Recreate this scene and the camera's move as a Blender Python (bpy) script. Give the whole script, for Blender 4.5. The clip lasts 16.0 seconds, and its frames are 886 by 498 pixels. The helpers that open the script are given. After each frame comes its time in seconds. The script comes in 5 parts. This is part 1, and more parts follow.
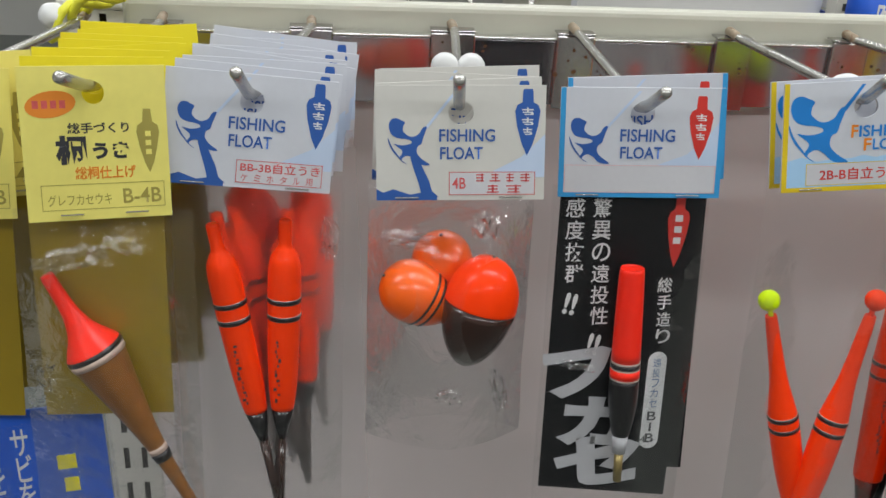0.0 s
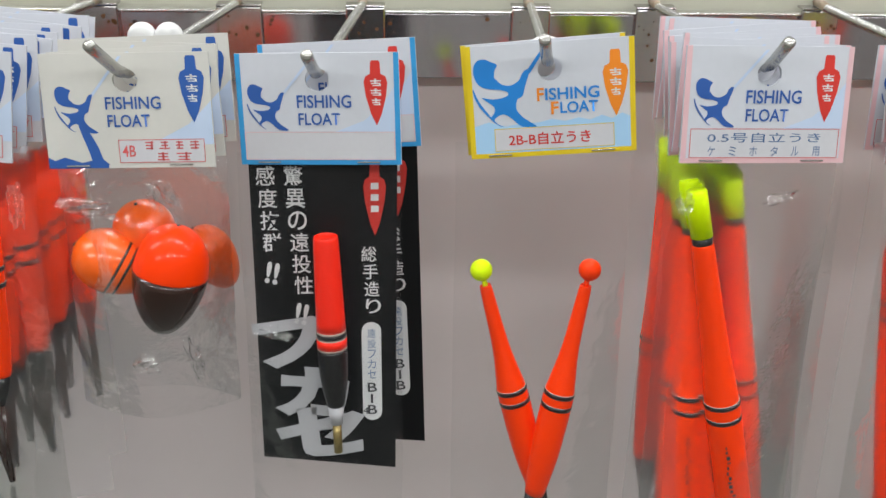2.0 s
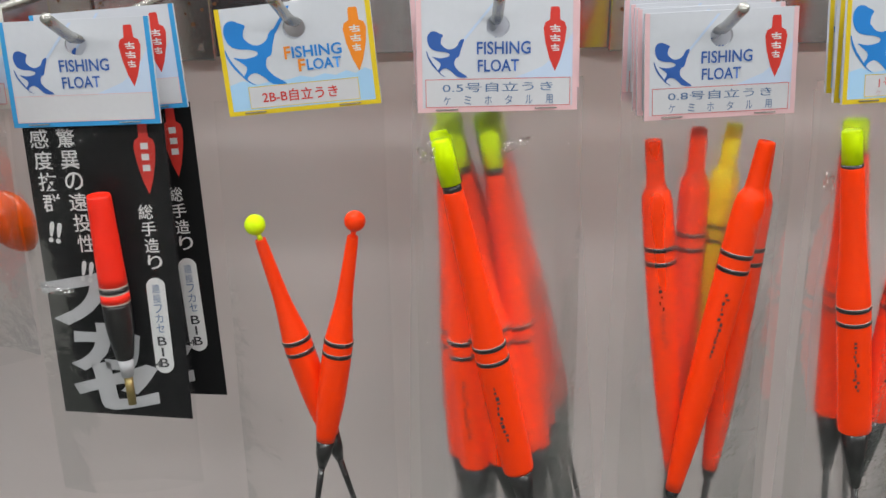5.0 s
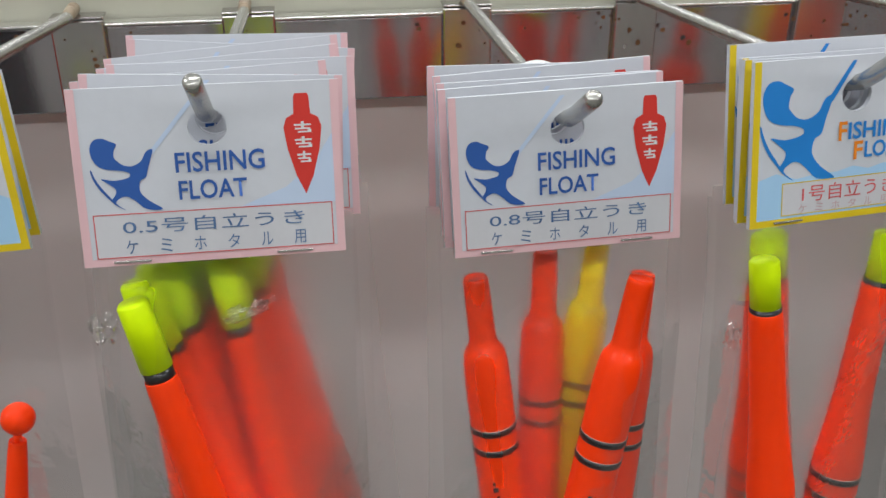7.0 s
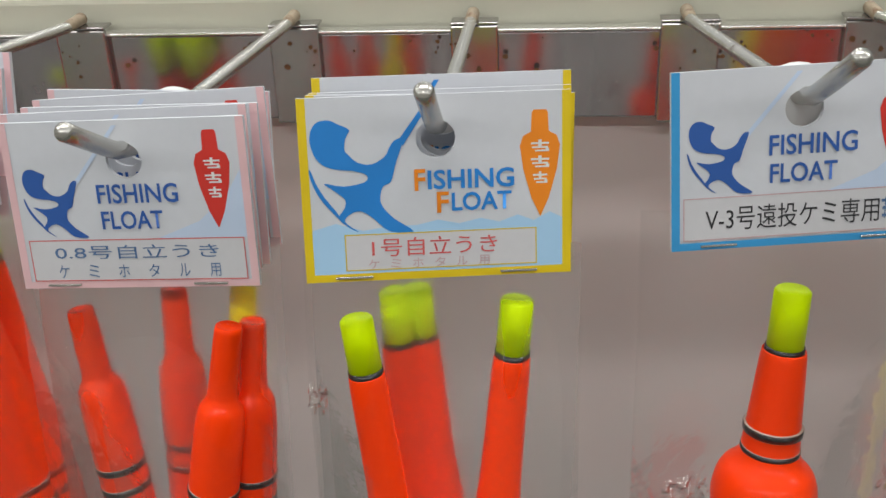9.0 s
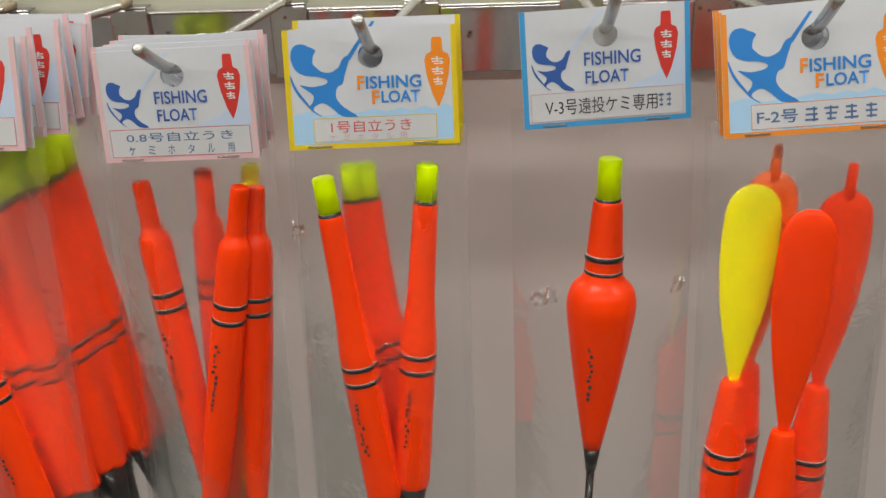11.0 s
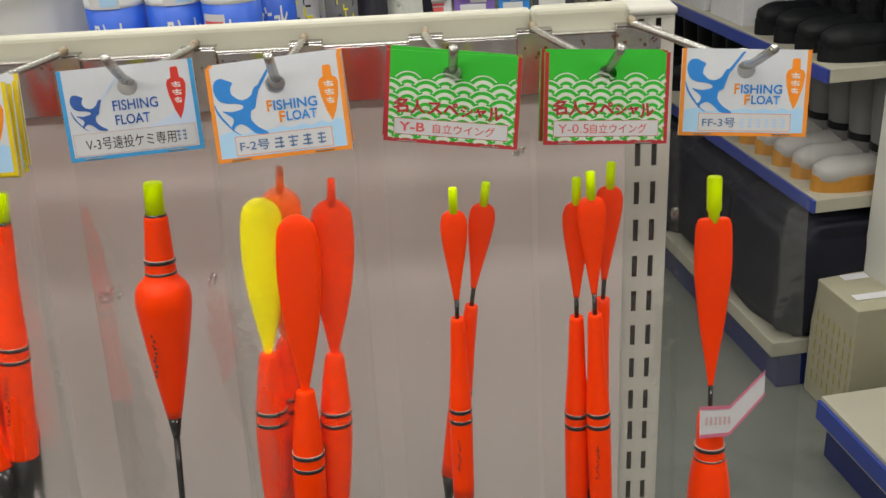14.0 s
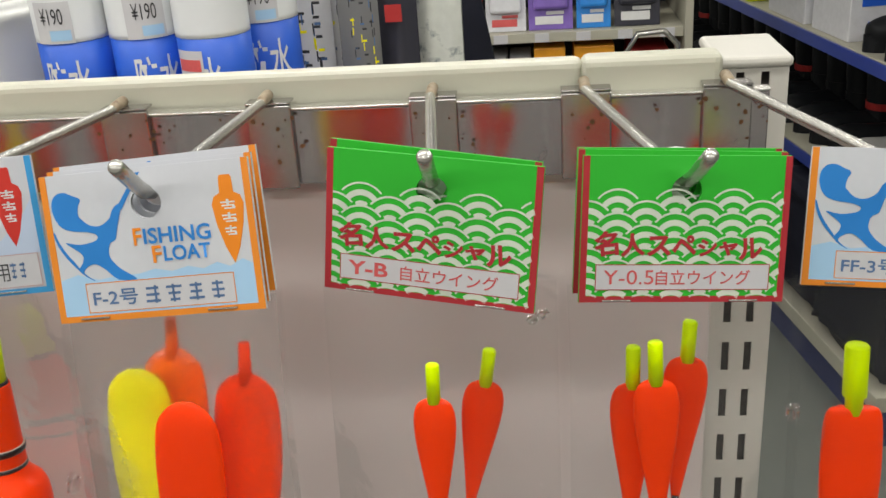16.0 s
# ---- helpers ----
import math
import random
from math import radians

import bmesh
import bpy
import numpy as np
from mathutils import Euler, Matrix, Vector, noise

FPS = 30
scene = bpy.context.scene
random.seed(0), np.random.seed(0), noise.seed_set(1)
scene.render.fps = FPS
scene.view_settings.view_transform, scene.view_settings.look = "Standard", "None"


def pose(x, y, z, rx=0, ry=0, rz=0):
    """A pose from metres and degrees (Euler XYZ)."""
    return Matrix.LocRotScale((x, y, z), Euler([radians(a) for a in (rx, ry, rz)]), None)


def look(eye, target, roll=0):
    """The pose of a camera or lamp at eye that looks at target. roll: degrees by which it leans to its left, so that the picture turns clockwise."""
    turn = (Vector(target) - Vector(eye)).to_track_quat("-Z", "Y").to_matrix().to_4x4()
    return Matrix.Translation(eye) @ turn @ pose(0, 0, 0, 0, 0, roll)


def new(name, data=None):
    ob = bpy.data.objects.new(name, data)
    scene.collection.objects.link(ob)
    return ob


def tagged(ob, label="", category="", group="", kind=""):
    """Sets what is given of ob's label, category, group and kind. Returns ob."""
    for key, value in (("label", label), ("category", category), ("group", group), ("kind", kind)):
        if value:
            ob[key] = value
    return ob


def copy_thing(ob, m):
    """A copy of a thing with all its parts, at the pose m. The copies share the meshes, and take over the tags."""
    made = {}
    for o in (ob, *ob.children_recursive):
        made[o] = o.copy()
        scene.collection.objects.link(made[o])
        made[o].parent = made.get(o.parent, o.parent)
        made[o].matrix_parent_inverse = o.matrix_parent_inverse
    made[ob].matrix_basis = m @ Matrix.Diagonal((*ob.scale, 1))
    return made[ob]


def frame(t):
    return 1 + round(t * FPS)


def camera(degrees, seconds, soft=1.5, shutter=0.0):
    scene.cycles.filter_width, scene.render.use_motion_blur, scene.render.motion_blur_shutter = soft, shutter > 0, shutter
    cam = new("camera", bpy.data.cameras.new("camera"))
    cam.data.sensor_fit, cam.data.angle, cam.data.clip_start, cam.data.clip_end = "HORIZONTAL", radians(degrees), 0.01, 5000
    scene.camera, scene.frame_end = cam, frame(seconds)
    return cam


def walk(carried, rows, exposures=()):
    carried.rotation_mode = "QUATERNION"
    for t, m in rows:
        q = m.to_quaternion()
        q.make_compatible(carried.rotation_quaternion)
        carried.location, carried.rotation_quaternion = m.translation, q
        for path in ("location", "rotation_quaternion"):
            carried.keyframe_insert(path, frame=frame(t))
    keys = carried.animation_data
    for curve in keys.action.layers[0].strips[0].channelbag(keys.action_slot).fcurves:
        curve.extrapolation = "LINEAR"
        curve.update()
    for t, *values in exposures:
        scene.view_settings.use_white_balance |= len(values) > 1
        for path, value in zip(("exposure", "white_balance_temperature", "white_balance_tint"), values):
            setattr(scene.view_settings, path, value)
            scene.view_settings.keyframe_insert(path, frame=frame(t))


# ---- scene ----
cam = camera(48.2, 16.0)
PATH = [
    (0, (-0.055, 0.014, 1.492), (0.188, 1.803, 0.631), 3.3),
    (0.5, (-0.016, 0.023, 1.489), (0.166, 1.814, 0.619), 2.7),
    (1, (0.022, 0.021, 1.49), (0.188, 1.813, 0.616), 2.2),
    (1.5, (0.074, 0.01, 1.486), (0.187, 1.793, 0.587), 1.5),
    (2, (0.12, -0.001, 1.488), (0.214, 1.79, 0.603), 1.1),
    (2.5, (0.159, -0.01, 1.487), (0.234, 1.78, 0.598), 0.5),
    (3, (0.183, -0.017, 1.488), (0.224, 1.776, 0.603), 0.2),
    (3.5, (0.199, -0.04, 1.486), (0.218, 1.763, 0.621), 0.2),
    (3.7, (0.211, -0.053, 1.484), (0.24, 1.752, 0.622), 0.2),
    (5.8, (0.264, -0.001, 1.469), (0.35, 1.802, 0.609), -0.9),
    (6, (0.278, 0.035, 1.469), (0.384, 1.832, 0.596), -0.4),
    (6.5, (0.289, 0.101, 1.476), (0.461, 1.875, 0.569), -0.3),
    (7, (0.31, 0.137, 1.466), (0.549, 1.9, 0.552), -0.1),
    (7.5, (0.383, 0.153, 1.465), (0.425, 1.929, 0.546), 0.7),
    (8, (0.443, 0.158, 1.461), (0.351, 1.939, 0.555), -1.0),
    (8.5, (0.475, 0.162, 1.46), (0.32, 1.944, 0.565), -1.5),
    (9, (0.506, 0.159, 1.46), (0.293, 1.941, 0.578), -2.4),
    (9.5, (0.546, 0.148, 1.463), (0.302, 1.931, 0.59), -2.8),
    (10, (0.568, 0.113, 1.462), (0.297, 1.892, 0.591), -2.7),
    (10.2, (0.577, 0.092, 1.463), (0.278, 1.869, 0.595), -3.0),
    (12.3, (0.51, -0.117, 1.492), (0.58, 1.698, 0.656), -0.5),
    (12.5, (0.526, -0.124, 1.494), (0.634, 1.677, 0.632), 0.2),
    (13, (0.622, -0.125, 1.498), (0.65, 1.691, 0.661), -0.9),
    (13.5, (0.716, -0.12, 1.502), (0.691, 1.699, 0.671), -2.1),
    (14, (0.75, -0.106, 1.501), (0.719, 1.723, 0.691), -3.3),
    (14.5, (0.765, -0.064, 1.505), (0.692, 1.76, 0.69), -3.6),
    (15, (0.785, 0.006, 1.502), (0.645, 1.839, 0.715), -3.9),
    (15.5, (0.791, 0.067, 1.492), (0.59, 1.907, 0.735), -4.5),
    (16, (0.787, 0.112, 1.483), (0.593, 1.938, 0.689), -4.0),
]
walk(cam, [(t, look(eye, target, roll)) for t, eye, target, roll in PATH], [(0, -0.30, 6500, 10), (0.5, -0.28, 6500, 10), (1, -0.15, 6500, 10), (1.5, 0.0, 6500, 10), (3, 0.04, 6600, 10), (6, -0.02, 6600, 10), (7, -0.30, 6500, 10), (8, -0.26, 6700, 10), (9, -0.28, 6800, 10), (10.2, -0.24, 7100, 10), (12.5, -0.15, 7300, 10), (14.5, -0.12, 7200, 10), (16, -0.08, 7100, 10)])

# ---- light: rows of ceiling tubes in a closed shop ----
world = bpy.data.worlds.new("shop_air")
scene.world = world
world.use_nodes = True
world.node_tree.nodes["Background"].inputs[0].default_value = (0.75, 0.8, 0.9, 1)
world.node_tree.nodes["Background"].inputs[1].default_value = 0.05
LAMP_W = 12.8


# ---- materials ----
def mat(name, color, rough=0.5, metal=0.0, coat=0.0, var=0.08, scale=60.0, bump=0.0, stain=None, stain_scale=14.0, stain_cut=0.62, spec=0.5, emit=0.0, trans=0.0):
    m = bpy.data.materials.new(name)
    m.use_nodes = True
    nt = m.node_tree
    b = nt.nodes["Principled BSDF"]
    b.inputs["Roughness"].default_value = rough
    b.inputs["Metallic"].default_value = metal
    b.inputs["Coat Weight"].default_value = coat
    b.inputs["Coat Roughness"].default_value = 0.08
    b.inputs["Specular IOR Level"].default_value = spec
    b.inputs["Transmission Weight"].default_value = trans
    co = nt.nodes.new("ShaderNodeTexCoord")
    ns = nt.nodes.new("ShaderNodeTexNoise")
    ns.inputs["Scale"].default_value = scale
    ns.inputs["Detail"].default_value = 5
    nt.links.new(co.outputs["Object"], ns.inputs["Vector"])
    mix = nt.nodes.new("ShaderNodeMix")
    mix.data_type = "RGBA"
    lo = [max(0, c * (1 - var)) for c in color]
    hi = [min(1, c * (1 + var)) for c in color]
    mix.inputs[6].default_value = (*lo, 1)
    mix.inputs[7].default_value = (*hi, 1)
    nt.links.new(ns.outputs["Fac"], mix.inputs[0])
    out = mix.outputs[2]
    if stain:
        n2 = nt.nodes.new("ShaderNodeTexNoise")
        n2.inputs["Scale"].default_value = stain_scale
        n2.inputs["Detail"].default_value = 8
        n2.inputs["Roughness"].default_value = 0.65
        nt.links.new(co.outputs["Object"], n2.inputs["Vector"])
        rp = nt.nodes.new("ShaderNodeValToRGB")
        rp.color_ramp.elements[0].position = stain_cut
        rp.color_ramp.elements[1].position = min(1.0, stain_cut + 0.12)
        nt.links.new(n2.outputs["Fac"], rp.inputs["Fac"])
        mx = nt.nodes.new("ShaderNodeMix")
        mx.data_type = "RGBA"
        mx.inputs[7].default_value = (*stain, 1)
        nt.links.new(rp.outputs["Color"], mx.inputs[0])
        nt.links.new(out, mx.inputs[6])
        out = mx.outputs[2]
        if metal > 0:
            inv = nt.nodes.new("ShaderNodeMath")
            inv.operation = "MULTIPLY_ADD"
            inv.inputs[1].default_value = -metal
            inv.inputs[2].default_value = metal
            nt.links.new(rp.outputs["Color"], inv.inputs[0])
            nt.links.new(inv.outputs[0], b.inputs["Metallic"])
    nt.links.new(out, b.inputs["Base Color"])
    if bump:
        bp = nt.nodes.new("ShaderNodeBump")
        bp.inputs["Strength"].default_value = bump
        bp.inputs["Distance"].default_value = 0.002
        nt.links.new(ns.outputs["Fac"], bp.inputs["Height"])
        nt.links.new(bp.outputs["Normal"], b.inputs["Normal"])
    if emit:
        b.inputs["Emission Color"].default_value = (*color, 1)
        b.inputs["Emission Strength"].default_value = emit
    return m


def film_mat(name, haze, gloss, tint=(1, 1, 1), scale=45.0, blur=0.3, crease=0.3, most=0.30):
    """Thin clear bag film: mostly see-through, a little milky, with sharp crinkled gloss."""
    m = bpy.data.materials.new(name)
    m.use_nodes = True
    nt = m.node_tree
    nt.nodes.remove(nt.nodes["Principled BSDF"])
    out = nt.nodes["Material Output"]
    tr = nt.nodes.new("ShaderNodeBsdfTransparent")
    tr.inputs[0].default_value = (*tint, 1)
    df = nt.nodes.new("ShaderNodeBsdfDiffuse")
    df.inputs[0].default_value = (0.85, 0.85, 0.86, 1)
    gl = nt.nodes.new("ShaderNodeBsdfGlossy")
    gl.inputs["Roughness"].default_value = 0.07
    co = nt.nodes.new("ShaderNodeTexCoord")
    ns = nt.nodes.new("ShaderNodeTexNoise")
    ns.inputs["Scale"].default_value = scale
    ns.inputs["Detail"].default_value = 4
    nt.links.new(co.outputs["Object"], ns.inputs["Vector"])
    bp = nt.nodes.new("ShaderNodeBump")
    bp.inputs["Strength"].default_value = crease
    bp.inputs["Distance"].default_value = 0.004
    nt.links.new(ns.outputs["Fac"], bp.inputs["Height"])
    nt.links.new(bp.outputs["Normal"], gl.inputs["Normal"])
    fr = nt.nodes.new("ShaderNodeFresnel")
    fr.inputs[0].default_value = 1.45
    nt.links.new(bp.outputs["Normal"], fr.inputs["Normal"])
    k = nt.nodes.new("ShaderNodeMath")
    k.operation = "MULTIPLY"
    k.inputs[1].default_value = gloss
    nt.links.new(fr.outputs[0], k.inputs[0])
    top = nt.nodes.new("ShaderNodeMath")
    top.operation = "MINIMUM"
    top.inputs[1].default_value = most
    nt.links.new(k.outputs[0], top.inputs[0])
    k = top
    # frosted share: things right behind the film stay sharp, those further off soften
    rf = nt.nodes.new("ShaderNodeBsdfRefraction")
    rf.inputs["Color"].default_value = (*tint, 1)
    rf.inputs["Roughness"].default_value = 0.75
    rf.inputs["IOR"].default_value = 1.12
    m0 = nt.nodes.new("ShaderNodeMixShader")
    m0.inputs[0].default_value = blur
    nt.links.new(tr.outputs[0], m0.inputs[1])
    nt.links.new(rf.outputs[0], m0.inputs[2])
    m1 = nt.nodes.new("ShaderNodeMixShader")
    m1.inputs[0].default_value = haze
    nt.links.new(m0.outputs[0], m1.inputs[1])
    nt.links.new(df.outputs[0], m1.inputs[2])
    m2 = nt.nodes.new("ShaderNodeMixShader")
    nt.links.new(k.outputs[0], m2.inputs[0])
    nt.links.new(m1.outputs[0], m2.inputs[1])
    nt.links.new(gl.outputs[0], m2.inputs[2])
    nt.links.new(m2.outputs[0], out.inputs[0])
    return m


WHITE = mat("white_card", (0.58, 0.595, 0.64), 0.55, var=0.03, scale=300)
CREAM = mat("cream_card", (0.60, 0.585, 0.54), 0.6, var=0.03, scale=300)
YELLOWCARD = mat("yellow_card", (0.80, 0.71, 0.17), 0.55, var=0.05, scale=200)
YELLOWBACK = mat("bright_yellow_card", (0.82, 0.70, 0.014), 0.5, var=0.05, scale=120)
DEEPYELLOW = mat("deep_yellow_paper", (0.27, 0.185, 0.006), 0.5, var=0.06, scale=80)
BLACKCARD = mat("black_card", (0.006, 0.006, 0.007), 0.45, var=0.2, scale=100, spec=0.2)
STICKER = mat("label_paper", (0.58, 0.575, 0.60), 0.5, var=0.03, scale=400)
BLUE = mat("print_blue", (0.02, 0.095, 0.36), 0.5)
SKY = mat("print_bright_blue", (0.008, 0.205, 0.60), 0.5)
PALE = mat("print_pale_blue", (0.50, 0.60, 0.76), 0.5, var=0.06)
WAVE = mat("print_wave_blue", (0.36, 0.58, 0.80), 0.5, var=0.05)
RED = mat("print_red", (0.62, 0.03, 0.02), 0.5)
SOFTRED = mat("print_stamp_red", (0.66, 0.10, 0.10), 0.6, var=0.25, scale=700)
ORANGEPRINT = mat("print_orange", (0.84, 0.24, 0.008), 0.5)
PINK = mat("print_pink", (0.72, 0.46, 0.48), 0.5)
BROWNPINK = mat("print_dull_pink", (0.55, 0.28, 0.25), 0.5)
CYANEDGE = mat("print_edge_blue", (0.03, 0.30, 0.62), 0.5)
YELLOWEDGE = mat("print_edge_yellow", (0.72, 0.52, 0.006), 0.5)
ORANGEEDGE = mat("print_edge_orange", (0.80, 0.25, 0.02), 0.5)
DARKRED = mat("print_dark_red", (0.42, 0.02, 0.03), 0.5)
GREEN = mat("print_green", (0.010, 0.45, 0.025), 0.5, var=0.04)
PALEGREEN = mat("print_white_wave", (0.62, 0.68, 0.58), 0.5)
OLIVE = mat("print_olive", (0.36, 0.30, 0.06), 0.5)
INK = mat("print_black", (0.03, 0.03, 0.035), 0.5)
STAMPBLUE = mat("print_stamp_blue", (0.08, 0.16, 0.32), 0.6, var=0.25, scale=700)
FADED = mat("print_faded", (0.55, 0.36, 0.38), 0.6, var=0.3, scale=900)
WHITEPRINT = mat("print_white", (0.70, 0.70, 0.70), 0.5)
SILVER = mat("print_silver", (0.48, 0.48, 0.50), 0.4, var=0.12)
ORANGE = mat("fluorescent_orange", (1.0, 0.046, 0.0003), 0.45, coat=0.22, var=0.05, scale=120, bump=0.03, spec=0.12)
HOTRED = mat("fluorescent_red", (0.98, 0.022, 0.006), 0.38, coat=0.2, var=0.05, scale=120, spec=0.3)
AMBER = mat("fluorescent_amber", (1.0, 0.125, 0.002), 0.35, coat=0.5, var=0.06, scale=120)
LIME = mat("fluorescent_yellow", (0.70, 0.95, 0.002), 0.45, coat=0.1, var=0.05, scale=90, spec=0.1)
GOLDY = mat("fluorescent_gold", (0.95, 0.84, 0.003), 0.42, coat=0.15, var=0.05, scale=90, spec=0.25)
FBLACK = mat("float_black", (0.010, 0.009, 0.010), 0.28, coat=0.4, var=0.2)
FBROWN = mat("float_dark_brown", (0.030, 0.010, 0.006), 0.25, coat=0.6, var=0.3, scale=50)
WOOD = mat("float_brown_wood", (0.22, 0.085, 0.015), 0.3, coat=0.5, var=0.35, scale=140)
RINGWHITE = mat("float_silver_line", (0.46, 0.34, 0.28), 0.35)
BRASS = mat("brass_pin", (0.42, 0.32, 0.13), 0.35, metal=0.8)
STEEL = mat("hook_steel", (0.50, 0.49, 0.46), 0.27, metal=0.9, var=0.12, scale=180, bump=0.1, stain=(0.20, 0.10, 0.045), stain_scale=70, stain_cut=0.63)
BAR = mat("hook_bar_steel", (0.43, 0.40, 0.42), 0.11, metal=0.9, var=0.10, scale=40, bump=0.02, stain=(0.07, 0.035, 0.015), stain_scale=42, stain_cut=0.67)
BRACKET = mat("bracket_steel", (0.44, 0.42, 0.41), 0.17, metal=0.9, var=0.12, scale=50, bump=0.03, stain=(0.17, 0.08, 0.03), stain_scale=60, stain_cut=0.66)
EDGE = mat("bar_edge_shine", (0.80, 0.79, 0.76), 0.25, metal=0.9)
ROOTRUST = mat("rusty_steel", (0.34, 0.27, 0.19), 0.6, metal=0.4, var=0.3, scale=300, bump=0.3, stain=(0.16, 0.075, 0.03), stain_scale=160, stain_cut=0.55)
RUST = mat("rust", (0.13, 0.055, 0.02), 0.9, var=0.4, scale=300, bump=0.5)
RAIL = mat("cream_enamel", (0.51, 0.50, 0.41), 0.42, coat=0.08, var=0.04, scale=30, stain=(0.46, 0.36, 0.20), stain_scale=18, stain_cut=0.66)
POST = mat("white_enamel", (0.60, 0.58, 0.53), 0.38, coat=0.15, var=0.03, scale=30, stain=(0.45, 0.36, 0.22), stain_scale=22, stain_cut=0.68)
PANEL = mat("panel_white", (0.585, 0.525, 0.512), 0.30, var=0.03, scale=12, spec=0.4)
PLASTIC = mat("white_plastic", (0.70, 0.70, 0.69), 0.35, var=0.02)
SLOTSHADE = mat("shaded_post_inside", (0.15, 0.135, 0.13), 0.8)
DARK = mat("painted_slot_shade", (0.02, 0.02, 0.02), 0.8)
FLOOR = mat("vinyl_floor", (0.155, 0.165, 0.15), 0.35, var=0.12, scale=7, stain=(0.12, 0.13, 0.118), stain_scale=3, stain_cut=0.55)
WALL = mat("shop_wall", (0.62, 0.61, 0.57), 0.7, var=0.05, scale=5)
CEIL = mat("shop_ceiling", (0.75, 0.75, 0.73), 0.8, var=0.04, scale=20)
TUBE = mat("lamp_tube", (1.0, 1.0, 0.97), 0.4, emit=6.0)
SHELF = mat("shelf_cream", (0.45, 0.43, 0.35), 0.45, var=0.05, scale=20)
PRICEBLUE = mat("price_rail_blue", (0.03, 0.06, 0.32), 0.35, var=0.1)
KICK = mat("kick_blue", (0.015, 0.025, 0.13), 0.45, var=0.15)
RUBBER = mat("black_rubber", (0.009, 0.010, 0.012), 0.5, spec=0.2, var=0.3, scale=30, bump=0.2)
NAVY = mat("navy_cloth", (0.008, 0.009, 0.018), 0.6, spec=0.25, var=0.4, scale=18, bump=0.6)
GREYBOOT = mat("grey_boot", (0.17, 0.17, 0.175), 0.5, var=0.12, scale=20)
PALEBOOT = mat("pale_boot", (0.42, 0.41, 0.40), 0.5, var=0.1, scale=20)
TAN = mat("tan_sole", (0.50, 0.22, 0.03), 0.6, var=0.15)
BOX = mat("cream_carton", (0.38, 0.36, 0.26), 0.7, var=0.06, scale=15)
CANBLUE = mat("can_blue", (0.015, 0.11, 0.62), 0.45, coat=0.05, var=0.05)
CANWHITE = mat("can_white", (0.76, 0.78, 0.80), 0.35, coat=0.2, var=0.02)
PURPLE = mat("pack_purple", (0.22, 0.13, 0.48), 0.35, var=0.2, scale=40)
PACKBLUE = mat("pack_blue", (0.02, 0.25, 0.72), 0.35, var=0.15, scale=40)
PACKDARK = mat("pack_dark", (0.035, 0.035, 0.05), 0.35, var=0.3, scale=40)
PACKWHITE = mat("pack_white", (0.70, 0.70, 0.74), 0.4, var=0.12, scale=60)
PACKORANGE = mat("pack_orange", (0.80, 0.33, 0.02), 0.4, var=0.15, scale=40)
PACKRED = mat("pack_red", (0.45, 0.03, 0.03), 0.4, var=0.2, scale=40)
NETPINK = mat("net_pink", (0.60, 0.15, 0.24), 0.5, var=0.2)
MOTTLED = mat("mottled_packet", (0.60, 0.62, 0.58), 0.35, var=0.15, scale=90, stain=(0.15, 0.18, 0.20), stain_scale=45, stain_cut=0.56)
YELLOWSIGN = mat("yellow_card_sign", (0.68, 0.80, 0.02), 0.5, var=0.05)
RIBBON = mat("yellow_cord", (0.80, 0.78, 0.05), 0.5, var=0.2, scale=200)
FILM = film_mat("bag_film", 0.003, 0.22, blur=0.04)
FILM2 = film_mat("bag_film_milky", 0.008, 0.22, blur=0.30)
GLINT = film_mat("film_fold", 0.02, 6.0, scale=160, blur=0.0, crease=1.0, most=0.85)
CRINKLE = film_mat("crinkled_film", 0.004, 0.75, scale=70, blur=0.05, crease=0.6)


# ---- mesh helpers ----
def mesh_ob(name, verts, faces, material, parent=None, label="", smooth=False):
    me = bpy.data.meshes.new(name)
    me.from_pydata([tuple(v) for v in verts], [], faces)
    me.materials.append(material)
    if smooth:
        me.polygons.foreach_set("use_smooth", [True] * len(me.polygons))
    ob = new(name, me)
    ob.parent = parent
    if label:
        ob["label"] = label
    return ob


def part(name, bm, material, parent=None, label="", smooth=False):
    me = bpy.data.meshes.new(name)
    bm.normal_update()
    bm.to_mesh(me)
    bm.free()
    me.materials.append(material)
    if smooth:
        me.polygons.foreach_set("use_smooth", [True] * len(me.polygons))
    ob = new(name, me)
    ob.parent = parent
    if label:
        ob["label"] = label
    return ob


def box_bm(x0, x1, y0, y1, z0, z1, bevel=0.0, seg=2, bm=None):
    bm = bm or bmesh.new()
    r = bmesh.ops.create_cube(bm, size=1.0, matrix=Matrix.Translation(((x0 + x1) / 2, (y0 + y1) / 2, (z0 + z1) / 2)) @ Matrix.Diagonal((x1 - x0, y1 - y0, z1 - z0, 1)))
    if bevel:
        es = list({e for v in r["verts"] for e in v.link_edges})
        bmesh.ops.bevel(bm, geom=es, offset=bevel, segments=seg, affect="EDGES", profile=0.5)
    return bm


def box(name, x0, x1, y0, y1, z0, z1, material, parent=None, bevel=0.002, label="", seg=2):
    return part(name, box_bm(x0, x1, y0, y1, z0, z1, bevel, seg), material, parent, label)


GROUND = [Matrix()]  # the frame in which the next things stand


def thing(name, label, category, group="", m=None, kind=""):
    ob = new(name)
    ob.empty_display_size = 0.02
    ob.matrix_basis = GROUND[-1] @ (m or Matrix())
    return tagged(ob, label, category, group, kind)


